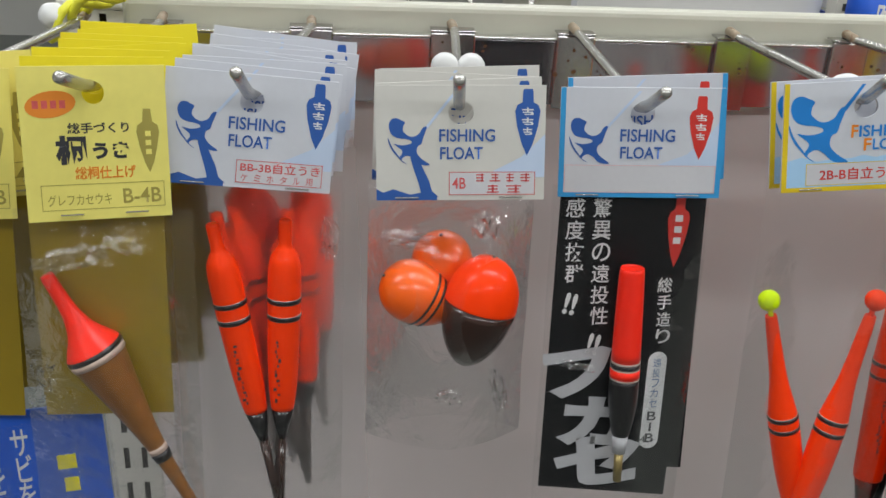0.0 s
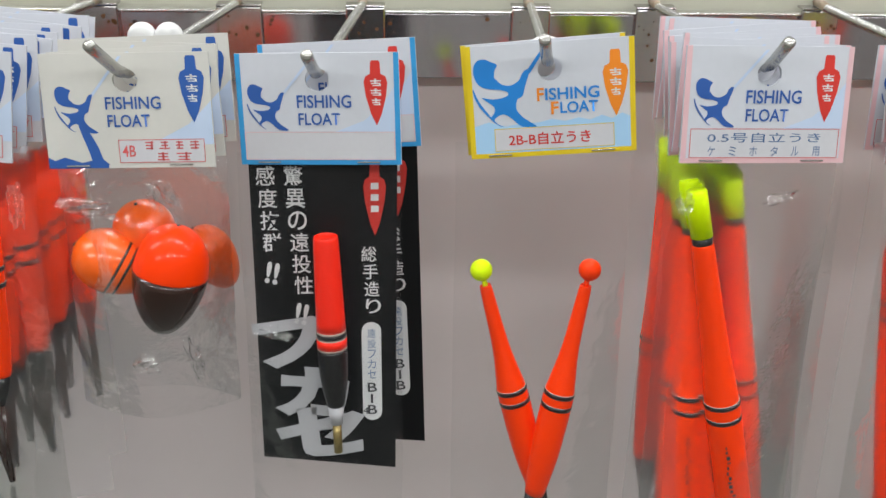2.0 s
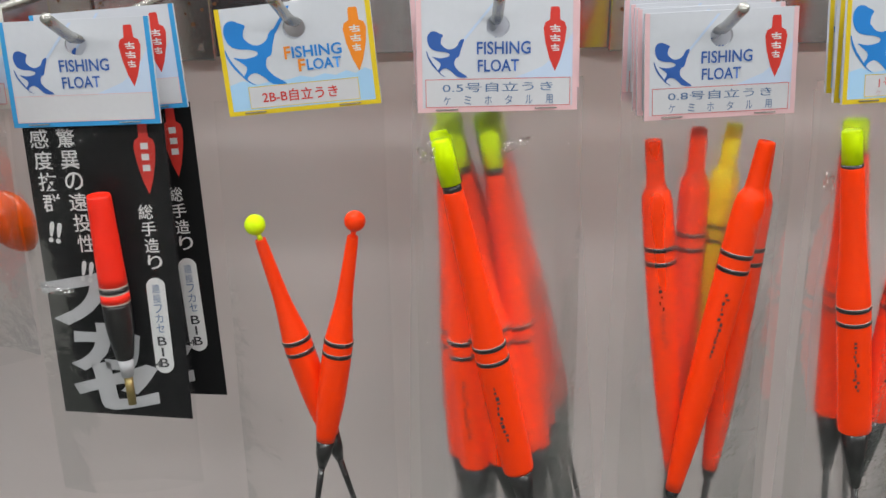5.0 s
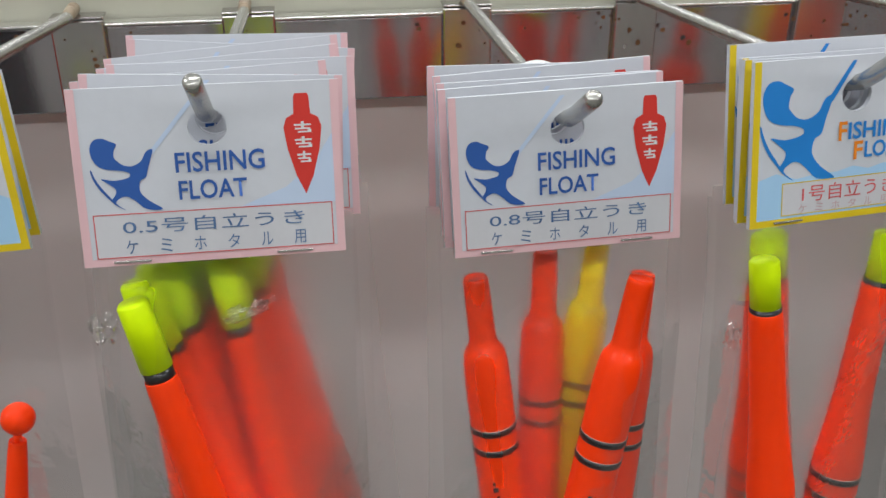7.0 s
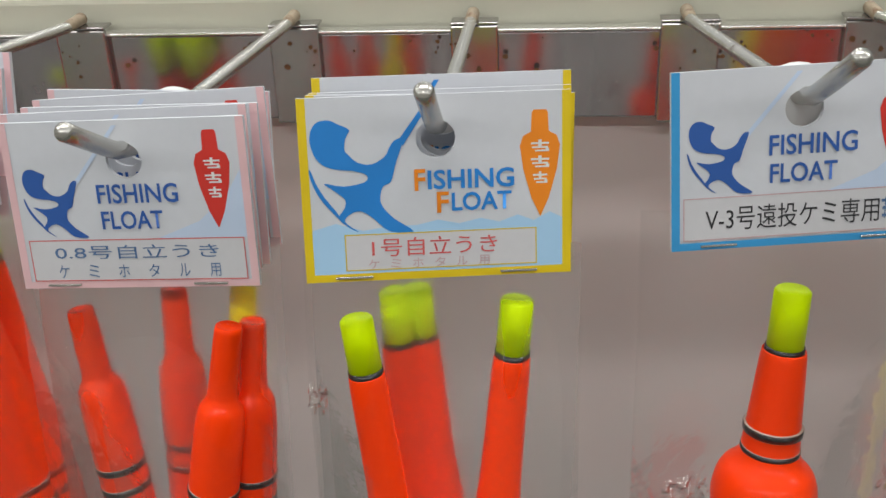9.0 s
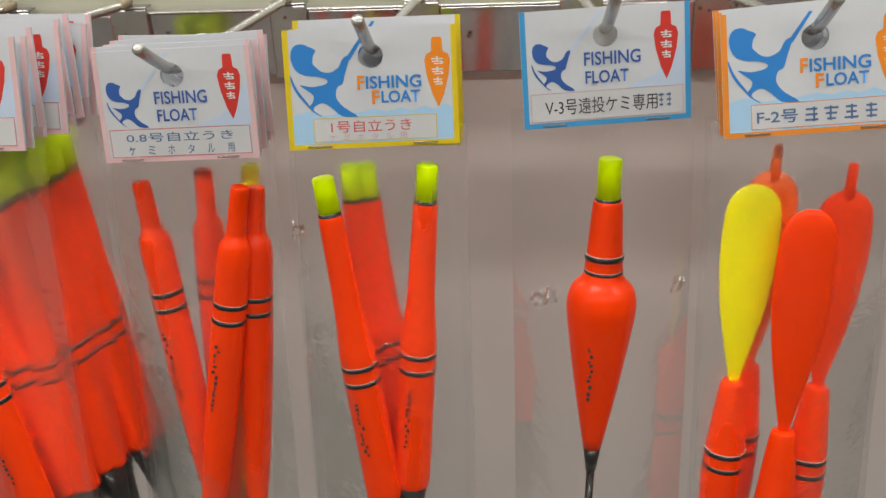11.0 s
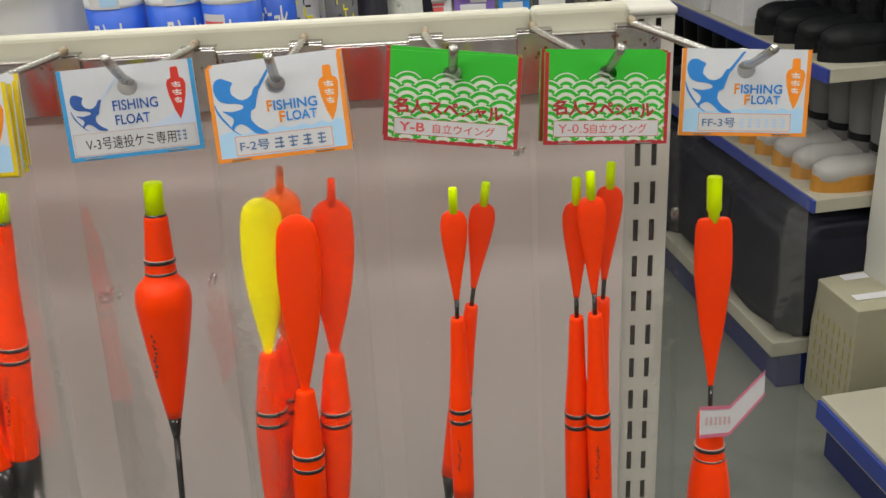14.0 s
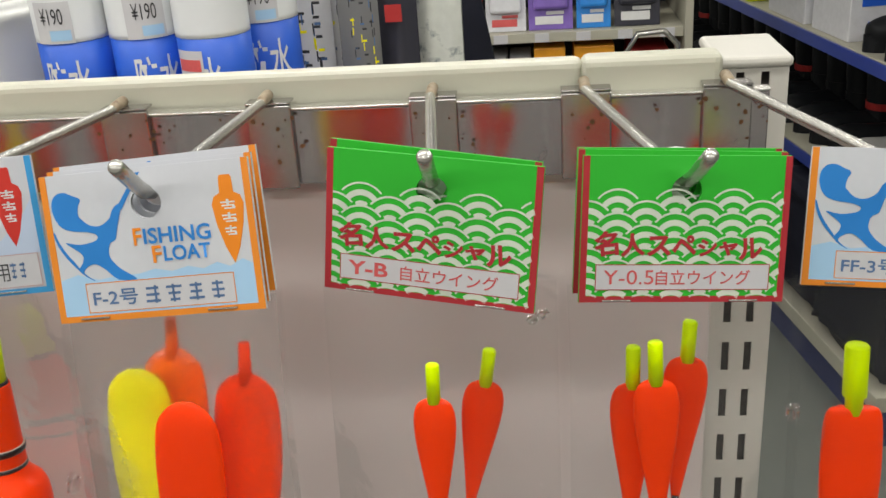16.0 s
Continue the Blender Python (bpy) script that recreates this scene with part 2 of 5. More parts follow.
def lathe(profile, p0, axis, seg=20, flat=1.0, caps=True):
    """Verts and faces of a turned body: profile of (distance along axis, radius); flat squeezes it in depth."""
    a = Vector(axis).normalized()
    u = Vector((0, 1, 0)).cross(a)
    u = u.normalized() if u.length > 1e-4 else Vector((1, 0, 0))
    w = a.cross(u)
    vs, fs = [], []
    for s, r in profile:
        c = Vector(p0) + a * s
        for k in range(seg):
            t = 2 * math.pi * k / seg
            vs.append(c + u * (r * math.cos(t)) + w * (r * flat * math.sin(t)))
    n = len(profile)
    for i in range(n - 1):
        for k in range(seg):
            j = (k + 1) % seg
            fs.append((i * seg + k, i * seg + j, (i + 1) * seg + j, (i + 1) * seg + k))
    if caps:
        fs.append(tuple(range(seg))[::-1])
        fs.append(tuple((n - 1) * seg + k for k in range(seg)))
    return vs, fs


def smooth_profile(pts, n=4):
    """Rounds a coarse profile with a Catmull-Rom spline."""
    out = []
    for i in range(len(pts) - 1):
        p0, p1, p2, p3 = pts[max(i - 1, 0)], pts[i], pts[i + 1], pts[min(i + 2, len(pts) - 1)]
        for k in range(n):
            t = k / n
            out.append(tuple(0.5 * (2 * b + (c - a) * t + (2 * a - 5 * b + 4 * c - d) * t * t + (3 * b - a - 3 * c + d) * t ** 3) for a, b, c, d in zip(p0, p1, p2, p3)))
    out.append(tuple(pts[-1]))
    return [(s, max(r, 0.0001)) for s, r in out]


def tube(points, r, seg=10):
    """A round wire along points."""
    vs, fs = [], []
    pts = [Vector(p) for p in points]
    for i, p in enumerate(pts):
        d = (pts[min(i + 1, len(pts) - 1)] - pts[max(i - 1, 0)]).normalized()
        u = d.cross(Vector((0.123, 0.3, 0.9))).normalized()
        w = d.cross(u)
        rr = r if not isinstance(r, (list, tuple)) else r[i]
        for k in range(seg):
            t = 2 * math.pi * k / seg
            vs.append(p + u * (rr * math.cos(t)) + w * (rr * math.sin(t)))
    for i in range(len(pts) - 1):
        for k in range(seg):
            j = (k + 1) % seg
            fs.append((i * seg + k, i * seg + j, (i + 1) * seg + j, (i + 1) * seg + k))
    fs.append(tuple(range(seg))[::-1])
    fs.append(tuple((len(pts) - 1) * seg + k for k in range(seg)))
    return vs, fs


TEXTS = {}


def text_mesh(body, material, bold=0.0):
    """Lettering in the built-in font as a flat mesh in x and z, one unit wide and high."""
    key = (body, material.name, bold)
    if key not in TEXTS:
        cu = bpy.data.curves.new("lettering", "FONT")
        cu.body = body
        cu.offset = bold
        cu.resolution_u = 3
        cu.align_x = "CENTER" if "\n" in body else "LEFT"
        cu.space_line = 0.86
        tmp = new("lettering", cu)
        bpy.context.view_layer.update()
        me = bpy.data.meshes.new_from_object(tmp.evaluated_get(bpy.context.evaluated_depsgraph_get()))
        bpy.data.objects.remove(tmp)
        co = np.zeros(len(me.vertices) * 3)
        me.vertices.foreach_get("co", co)
        co = co.reshape(-1, 3)
        lo, hi = co.min(0), co.max(0)
        co2 = np.zeros_like(co)
        co2[:, 0] = (co[:, 0] - lo[0]) / (hi[0] - lo[0])
        co2[:, 2] = (co[:, 1] - lo[1]) / (hi[1] - lo[1])
        me.vertices.foreach_set("co", co2.ravel())
        me.materials.clear()
        me.materials.append(material)
        me.update()
        TEXTS[key] = me
    return TEXTS[key]


def text(name, body, x, z, w, h, y, material, parent, bold=0.0, turn=0.0):
    """Lettering with its lower left corner at x, z, w wide and h high."""
    y = y * 0.3 if -0.0012 < y < 0 else y
    ob = new(name, text_mesh(body, material, bold))
    ob.parent = parent
    ob.matrix_basis = pose(x, y, z, 0, turn, 0) @ Matrix.Diagonal((w, 1, h, 1))
    return ob


def flat(name, polys, y, material, parent, label=""):
    """Printed shapes: polygons in x and z at depth y."""
    vs, fs = [], []
    y = y * 0.3 if -0.0012 < y < 0 else y
    for p in polys:
        fs.append(tuple(range(len(vs), len(vs) + len(p))))
        vs += [(x, y, z) for x, z in p]
    return mesh_ob(name, vs, fs, material, parent, label)


def rect(x0, z0, x1, z1):
    return [(x0, z0), (x1, z0), (x1, z1), (x0, z1)]


def outline(x0, z0, x1, z1, w):
    return [rect(x0, z0, x1, z0 + w), rect(x0, z1 - w, x1, z1), rect(x0, z0 + w, x0 + w, z1 - w), rect(x1 - w, z0 + w, x1, z1 - w)]


# ---- the shop's shell ----
def shell(name, x0, x1, y0, y1, z0, z1, material, label, category):
    return tagged(box(name, x0, x1, y0, y1, z0, z1, material, None, 0), label, category, kind="structure")


shell("floor", -3.0, 5.0, -3.0, 6.0, -0.1, 0.0, FLOOR, "grey-green vinyl shop floor, slightly scuffed", "floor")
shell("ceiling", -3.0, 5.0, -3.0, 6.0, 2.7, 2.8, CEIL, "white tiled shop ceiling", "ceiling")
shell("wall_north", -3.0, 5.0, 6.0, 6.1, 0.0, 2.7, WALL, "plain pale shop wall behind the shelves", "wall")
shell("wall_south", -3.0, 5.0, -3.1, -3.0, 0.0, 2.7, WALL, "plain pale shop wall", "wall")
shell("wall_west", -3.1, -3.0, -3.0, 6.0, 0.0, 2.7, WALL, "plain pale shop wall", "wall")
shell("wall_east", 5.0, 5.1, -3.0, 6.0, 0.0, 2.7, WALL, "plain pale shop wall", "wall")


def ceiling_light(x, y):
    t = thing("ceiling_light", "white fluorescent ceiling fitting with two lit tubes", "ceiling light", "ceiling lights", pose(x, y, 2.62))
    box("housing", -0.62, 0.62, -0.11, 0.11, 0.03, 0.08, PLASTIC, t, 0.006)
    for dy in (-0.05, 0.05):
        mesh_ob("lamp_tube", *lathe([(0, 0.014), (1.18, 0.014)], (-0.59, dy, 0.005), (1, 0, 0), 12), TUBE, t, smooth=True)
    li = bpy.data.lights.new("tube_light", "AREA")
    li.shape, li.size, li.size_y, li.energy, li.color = "RECTANGLE", 1.2, 0.2, LAMP_W, (0.94, 0.975, 1.0)
    lo = new("tube_light", li)
    lo.parent = t
    lo.location = (0, 0, -0.03)


for lx in (-1.3, 0.35, 2.0):
    for ly in (-1.2, 0.25, 1.9, 3.7):
        ceiling_light(lx, ly)

# ---- the display rack ----
XL, XR = -0.173, 0.883
rack = thing("display_rack", "cream and white steel display rack with a hook bar", "display rack")
box("back_panel", XL, XR, 0.626, 0.634, 0.30, 1.318, PANEL, rack, 0.001, "plain white steel back panel")
box("top_rail", XL, 0.812, 0.622, 0.636, 1.3300, 1.3654, RAIL, rack, 0.0045, "cream enamelled rail", 3)
box("rail_sleeve", 0.811, XR, 0.6195, 0.638, 1.3300, 1.3660, RAIL, rack, 0.0045, "yellowed rail end sleeve", 3)
box("hook_bar", XL + 0.004, 0.905, 0.6125, 0.6165, 1.3062, 1.3475, BAR, rack, 0.0008, "dull shiny steel bar with rust specks")
# top edge of the bar; its shine is painted as a paler steel
box("bar_lip", XL + 0.004, 0.905, 0.6110, 0.6190, 1.3477, 1.3492, EDGE, rack, 0.0005, "folded edge, its shine put in as paler steel")
# each hook: its root on the bar, then its tip (x, y, z)
HOOKS = [("A", -0.192, (-0.214, 0.392, 1.384)), ("B", -0.148, (-0.1534, 0.390, 1.3828)), ("C", -0.061, (-0.0877, 0.390, 1.3861)), ("D", 0.024, (-0.0013, 0.390, 1.3852)), ("E", 0.100, (0.0842, 0.391, 1.3812)), ("F", 0.202, (0.1804, 0.394, 1.3875)), ("G", 0.2805, (0.2793, 0.388, 1.3887)), ("H", 0.3855, (0.3844, 0.383, 1.3808)), ("I", 0.470, (0.4757, 0.386, 1.3899)), ("J", 0.5665, (0.5769, 0.389, 1.3962)), ("K", 0.646, (0.6592, 0.389, 1.3930)), ("L", 0.734, (0.7528, 0.398, 1.3897)), ("M", 0.812, (0.8410, 0.410, 1.3828)), ("N", 0.883, (0.9180, 0.400, 1.3800))]
rng = random.Random(4)
for _, bx, _ in HOOKS[1:]:
    w0, w1 = bx - 0.012 + rng.uniform(-0.002, 0.002), bx + 0.013 + rng.uniform(-0.002, 0.002)
    br = box("bracket", w0, w1, 0.6085, 0.6122, 1.3050, 1.3515, BRACKET, rack, 0.0009)
    box("bracket_fold", w0, w1, 0.6085, 0.6190, 1.3516, 1.3530, BRACKET, br, 0.0005)
    vs, fs = [], []
    for k in range(rng.randint(6, 14)):
        cx, cz, rr = rng.gauss(bx + 0.004, 0.014), 1.3465 - abs(rng.gauss(0, 0.012)), rng.uniform(0.0005, 0.0016)
        n0 = len(vs)
        for q in range(7):
            rad = rr * rng.uniform(0.6, 1.2)
            vs.append((cx + rad * math.cos(q * 0.9), 0.6082, cz + rad * math.sin(q * 0.9)))
        fs.append(tuple(range(n0, n0 + 7)))
    tagged(mesh_ob("rust", vs, fs, RUST, br, "brown rust specks"), kind="stuff")


def slotted_post(x0, x1, y0, y1, ztop, cols, parent):
    """An upright of folded sheet with two columns of real slots in its front."""
    vs, fs = [], []

    def quad(a, b, c, d):
        n = len(vs)
        vs.extend((a, b, c, d))
        fs.append((n, n + 1, n + 2, n + 3))

    xs = [x0, cols[0] - 0.0022, cols[0] + 0.0022, cols[1] - 0.0022, cols[1] + 0.0022, x1]
    zs = [0.3]
    for k in range(31, -1, -1):
        mid = ztop - 0.0115 - 0.0325 * k
        zs += [mid - 0.0095, mid + 0.0095]
    zs.append(ztop)
    for i in range(5):
        for j in range(len(zs) - 1):
            if i in (1, 3) and j % 2 == 1:
                for xa in (xs[i], xs[i + 1]):
                    quad((xa, y0, zs[j]), (xa, y0 + 0.002, zs[j]), (xa, y0 + 0.002, zs[j + 1]), (xa, y0, zs[j + 1]))
                continue
            quad((xs[i], y0, zs[j]), (xs[i + 1], y0, zs[j]), (xs[i + 1], y0, zs[j + 1]), (xs[i], y0, zs[j + 1]))
    quad((x0, y0, 0.0), (x0, y1, 0.0), (x0, y1, ztop), (x0, y0, ztop))
    quad((x1, y0, 0.0), (x1, y1, 0.0), (x1, y1, ztop), (x1, y0, ztop))
    quad((x0, y1, 0.0), (x1, y1, 0.0), (x1, y1, ztop), (x0, y1, ztop))
    quad((x0, y0, 0.0), (x1, y0, 0.0), (x1, y0, 0.3), (x0, y0, 0.3))
    p = mesh_ob("upright_post", vs, fs, POST, parent, "white slotted steel upright")
    # filler in the hollow post; its grey paints the shade inside the slots
    box("slot_shade", x0 + 0.003, x1 - 0.003, y0 + 0.012, y1 - 0.003, 0.01, ztop - 0.003, SLOTSHADE, p, 0)
    box("post_cap", x0 - 0.002, x1 + 0.002, y0 - 0.002, y1 + 0.012, ztop, ztop + 0.0065, POST, p, 0.0028, "white rounded end cap", 3)
    return p


slotted_post(0.884, 0.9205, 0.640, 0.685, 1.3525, (0.8955, 0.9085), rack)
slotted_post(-0.213, -0.174, 0.640, 0.685, 1.3525, (-0.201, -0.188), rack)
box("shelf_board", XL, XR, 0.655, 1.13, 1.14, 1.165, SHELF, rack, 0.003, "cream shelf on the far side")
box("base_box", XL, XR, 0.66, 1.13, 0.0, 0.30, SHELF, rack, 0.003)
for bx in (0.559, 0.868, -0.155, 0.22):
    lb = box("bracket", bx - 0.013, bx + 0.013, 0.606, 0.624, 0.884, 0.907, BRACKET, rack, 0.001)
    mesh_ob("lower_hook", *tube([(bx, 0.618, 0.896), (bx, 0.56, 0.892), (bx, 0.53, 0.896)], 0.0026), STEEL, lb, smooth=True)


# ---- hooks ----
# the front package of each hook: its hole (x, y, z), the card's roll, tilt and turn, and the card's width and height
PLACES = dict(
    A=(-0.210, 0.420, 1.3660, 0, 11, 0, 0.060, 0.063),
    B=(-0.1467, 0.4142, 1.3695, 1.4, 11.2, 12.2, 0.0566, 0.0629),
    C=(-0.0843, 0.4270, 1.3630, 5.6, 10.9, 4.3, 0.0721, 0.0490),
    D=(0.0041, 0.4165, 1.3629, -2.1, 12.4, -3.6, 0.0729, 0.0494),
    E=(0.0856, 0.4208, 1.3622, -3.0, 9.9, -8.3, 0.0724, 0.0491),
    F=(0.1869, 0.4172, 1.3686, -6.1, 10.1, -7.8, 0.0730, 0.0496),
    G=(0.2799, 0.4056, 1.3700, 1.0, 12.7, 3.0, 0.0739, 0.0501),
    H=(0.3853, 0.4122, 1.3617, -1.6, 9.4, 0.2, 0.0722, 0.0497),
    I=(0.4753, 0.4093, 1.3693, 1.4, 12.3, 10.3, 0.0735, 0.0506),
    J=(0.5743, 0.4244, 1.3724, -1.1, 11.1, 7.5, 0.0724, 0.0496),
    K=(0.6573, 0.4107, 1.3729, -4.4, 15.1, -2.9, 0.0734, 0.0505),
    L=(0.7518, 0.4199, 1.3702, 4.0, 9.9, -10.3, 0.0745, 0.0496),
    M=(0.8368, 0.4295, 1.3638, 4.7, 11.6, 7.9, 0.0707, 0.0503),
    N=(0.9174, 0.4447, 1.3582, 3.8, 13.2, -0.1, 0.0727, 0.0488),
)
ROOT_Z = 1.3550
LEAN = -7.0  # all that hangs leans out a little at the foot


def display_hook(xb, tip, back, hole, two_lobed=False, disc=True):
    t = thing("display_hook", "worn steel display hook with a rusty root and upturned tip", "hook", "hooks on the bar")
    xh, yk, zk = hole[0], hole[1] + 0.006, hole[2] + 0.0016
    pts = [(xb, 0.617, ROOT_Z), (xb, 0.60, ROOT_Z)]
    for k in range(1, 9):
        f = k / 8
        pts.append((xb + (xh - xb) * f, 0.60 - (0.60 - yk) * f, ROOT_Z + (zk - ROOT_Z) * f))
    for f, lift in ((0.25, 0.14), (0.45, 0.36), (0.75, 0.71), (0.97, 0.97), (1.0, 1.0)):
        pts.append((xh + (tip[0] - xh) * f, yk + (tip[1] - yk) * f, zk + (tip[2] - zk) * lift))
    rs = [0.0026] * (len(pts) - 1) + [0.0019]
    mesh_ob("wire", *tube(pts, rs, 14), STEEL, t, smooth=True)
    mesh_ob("rusty_root", *tube([(xb, 0.6165, ROOT_Z + 0.0005), (xb, 0.606, ROOT_Z + 0.0003), (xb, 0.600, ROOT_Z)], [0.0030, 0.0029, 0.00265], 10), ROOTRUST, t, smooth=True)
    # white plastic stopper: a round disc behind the last card
    f = (0.60 - back) / (0.60 - yk)
    cx, cz = xb + (xh - xb) * f, ROOT_Z + (zk - ROOT_Z) * f
    if two_lobed:
        for sx in (-1, 1):
            mesh_ob("stopper", *lathe(smooth_profile([(0, 0.003), (0.0015, 0.0058), (0.005, 0.0066), (0.0085, 0.0058), (0.010, 0.003)]), (cx + sx * 0.0062, back, cz + 0.0075), (0, 1, 0), 16), PLASTIC, t, "white plastic stopper", True)
    if not disc:
        return
    vs, fs = lathe(smooth_profile([(0, 0.008), (0.0012, 0.0105), (0.0035, 0.0112), (0.006, 0.0105), (0.0075, 0.007)]), (cx, back, cz - 0.0030), (0, 1, 0), 28)
    mesh_ob("stopper", vs, fs, PLASTIC, t, "white plastic stopper", True)



BACKS = dict(A=0.47, B=0.54, C=0.53, D=0.458, E=0.446, F=0.436, G=0.484, H=0.452, I=0.434, J=0.431, K=0.432, L=0.431, M=0.445, N=0.451)
for key, xb, tip in HOOKS:
    display_hook(xb, tip, BACKS[key], PLACES[key], key == "D", key not in "ABC")

# ---- header cards ----
CW, CH, CTOP = 0.0715, 0.0505, 0.0118


def U(u):
    return -CW / 2 + u * CW


def V(v):
    return CTOP - v * CH


def P(*uv):
    return [(U(u), V(v)) for u, v in uv]


def card_body(material, parent, w=CW, top=CTOP, bot=CTOP - CH, hole=0.0052):
    """A folded header card with a round hole, one stiff sheet thick."""
    ang = sorted({*[2 * math.pi * k / 28 for k in range(28)], *[math.atan2(z, x) % (2 * math.pi) for x in (-w / 2, w / 2) for z in (top, bot)]})
    n = len(ang)
    vs, fs = [], []
    for y in (0.0, 0.0016):
        for a in ang:
            c, s = math.cos(a), math.sin(a)
            k = min((w / 2) / abs(c) if abs(c) > 1e-9 else 9, (top if s > 0 else -bot) / abs(s) if abs(s) > 1e-9 else 9)
            vs.append((c * k, y, s * k))
        for a in ang:
            vs.append((hole * math.cos(a), y, hole * math.sin(a)))
    for i in range(n):
        j = (i + 1) % n
        fs += [(i, j, n + j, n + i), (2 * n + j, 2 * n + i, 3 * n + i, 3 * n + j), (j, i, 2 * n + i, 2 * n + j), (n + i, n + j, 3 * n + j, 3 * n + i)]
    return mesh_ob("header_card", vs, fs, material, parent)


def emblem(card, u, v0, v1, material, w=0.145):
    """A float-shaped mark with three pale bars."""
    h = v1 - v0
    half = [(0.16, 0.0), (0.20, 0.03), (0.22, 0.20), (0.42, 0.24), (0.50, 0.33), (0.42, 0.55), (0.22, 0.82), (0.0, 1.0)]
    pts = [(u + a * w, v0 + b * h) for a, b in half] + [(u - a * w, v0 + b * h) for a, b in half[-2::-1]]
    ob = flat("emblem", [P(*pts)], -0.0005, material, card)
    bars = []
    for k in range(3):
        c, ww = v0 + h * (0.335 + 0.148 * k), (0.25, 0.25, 0.20)[k] * w

        def bar(x0, x1, z0, z1):
            bars.append(P((u + x0 * ww, c + z1 * h), (u + x1 * ww, c + z1 * h), (u + x1 * ww, c + z0 * h), (u + x0 * ww, c + z0 * h)))
        bar(-0.9, 0.9, -0.034, -0.016)
        bar(-0.8, 0.8, 0.004, 0.020)
        bar(-0.16, 0.16, -0.058, 0.004)
        bar(0.55, 0.9, 0.020, 0.052)
        bar(-0.5, 0.55, 0.036, 0.052)
    tagged(flat("emblem_print", bars, -0.0007, WHITEPRINT, card), kind="stuff")
    return ob


def glyph_bars(card, name, u0, u1, v0, v1, n, material, seed=1):
    """A line of writing that is not spelled out: n groups of plain bars."""
    r = random.Random(seed)
    polys, step = [], (u1 - u0) / n
    for k in range(n):
        a, b = u0 + step * (k + 0.14), u0 + step * (k + 0.86)
        for q in range(3):
            c = v0 + (v1 - v0) * (0.08 + 0.36 * q)
            s = r.uniform(0.0, 0.15) * step
            polys.append(P((a + s, c), (b - s, c), (b - s, c + 0.14 * (v1 - v0)), (a + s, c + 0.14 * (v1 - v0))))
        m = a + (b - a) * r.uniform(0.35, 0.65)
        polys.append(P((m, v0), (m + 0.10 * step, v0), (m + 0.10 * step, v1), (m, v1)))
    tagged(flat(name, polys, -0.0010, material, card), kind="stuff")


def label_box(card, u0, u1, v0, v1, edge, fill=None):
    flat("label_sticker", [P((u0, v1), (u1, v1), (u1, v0), (u0, v0))], -0.0006, fill or STICKER, card)
    x0, x1, z0, z1 = U(u0), U(u1), V(v1), V(v0)
    flat("label_outline", outline(x0, z0, x1, z1, 0.0003), -0.0008, edge, card)


def ctext(card, name, body, u0, u1, v0, v1, material, bold=0.0, y=-0.0010):
    text(name, body, U(u0), V(v1), U(u1) - U(u0), V(v0) - V(v1), y, material, card, bold)


def staples(card, v=0.975):
    for u in (0.18, 0.80):
        box("staple", U(u - 0.07), U(u + 0.07), -0.0012, -0.0004, V(v) - 0.0003, V(v) + 0.0003, STEEL, card, 0.0001)


def borders(card, material, top=False):
    pol = [P((0, 1), (0.032, 1), (0.032, 0), (0, 0)), P((0.968, 1), (1, 1), (1, 0), (0.968, 0)), P((0.032, 1), (0.968, 1), (0.968, 0.957), (0.032, 0.957))]
    if top:
        pol.append(P((0.032, 0.03), (0.968, 0.03), (0.968, 0), (0.032, 0)))
    flat("border", pol, -0.0004, material, card)


CREST = [(0.207, 0.192), (0.166, 0.16), (0.133, 0.138), (0.092, 0.146), (0.068, 0.189), (0.062, 0.256), (0.078, 0.332), (0.109, 0.379), (0.158, 0.402), (0.216, 0.412), (0.263, 0.438), (0.253, 0.474), (0.175, 0.493), (0.105, 0.473), (0.142, 0.517), (0.179, 0.565), (0.175, 0.613), (0.154, 0.66), (0.183, 0.713), (0.224, 0.745), (0.175, 0.687), (0.195, 0.646), (0.236, 0.632), (0.281, 0.674), (0.339, 0.748), (0.429, 0.755), (0.355, 0.676), (0.314, 0.604), (0.31, 0.548), (0.322, 0.5), (0.351, 0.476), (0.368, 0.395), (0.384, 0.329), (0.4, 0.25), (0.372, 0.253), (0.351, 0.288), (0.331, 0.341), (0.281, 0.379), (0.232, 0.367), (0.199, 0.324), (0.186, 0.296), (0.192, 0.235)]
SPRAY = [(0.058, 0.40), (0.075, 0.47), (0.105, 0.55), (0.150, 0.64), (0.172, 0.70), (0.150, 0.665), (0.098, 0.575), (0.066, 0.49), (0.052, 0.41)]


def rounded(loop, n=3):
    """A closed outline smoothed by a Catmull-Rom curve."""
    out = []
    for i in range(len(loop)):
        a, b, c, d = (loop[(i + k) % len(loop)] for k in (-1, 0, 1, 2))
        for q in range(n):
            t = q / n
            out.append(tuple(0.5 * (2 * p1 + (p2 - p0) * t + (2 * p0 - 5 * p1 + 4 * p2 - p3) * t * t + (3 * p1 - p0 - 3 * p2 + p3) * t ** 3) for p0, p1, p2, p3 in zip(a, b, c, d)))
    return out


def crest(card, material, size=1.0, u0=0.0, v0=0.0, stroke=None):
    """A plain splash-like shape with a long thin stroke that rises to the hole."""
    def q(u, v):
        return u0 + u * size, v0 + v * size
    flat("artwork", [P(*[q(u, v) for u, v in rounded(CREST)])], -0.0005, material, card)
    flat("artwork_spray", [P(*[q(u, v) for u, v in rounded(SPRAY)])], -0.00052, material, card)
    a, b = q(0.376, 0.27), q(0.400, 0.285)
    flat("artwork_stroke", [P(a, b, (0.490, 0.03), (0.470, 0.03))], -0.00045, stroke or material, card)


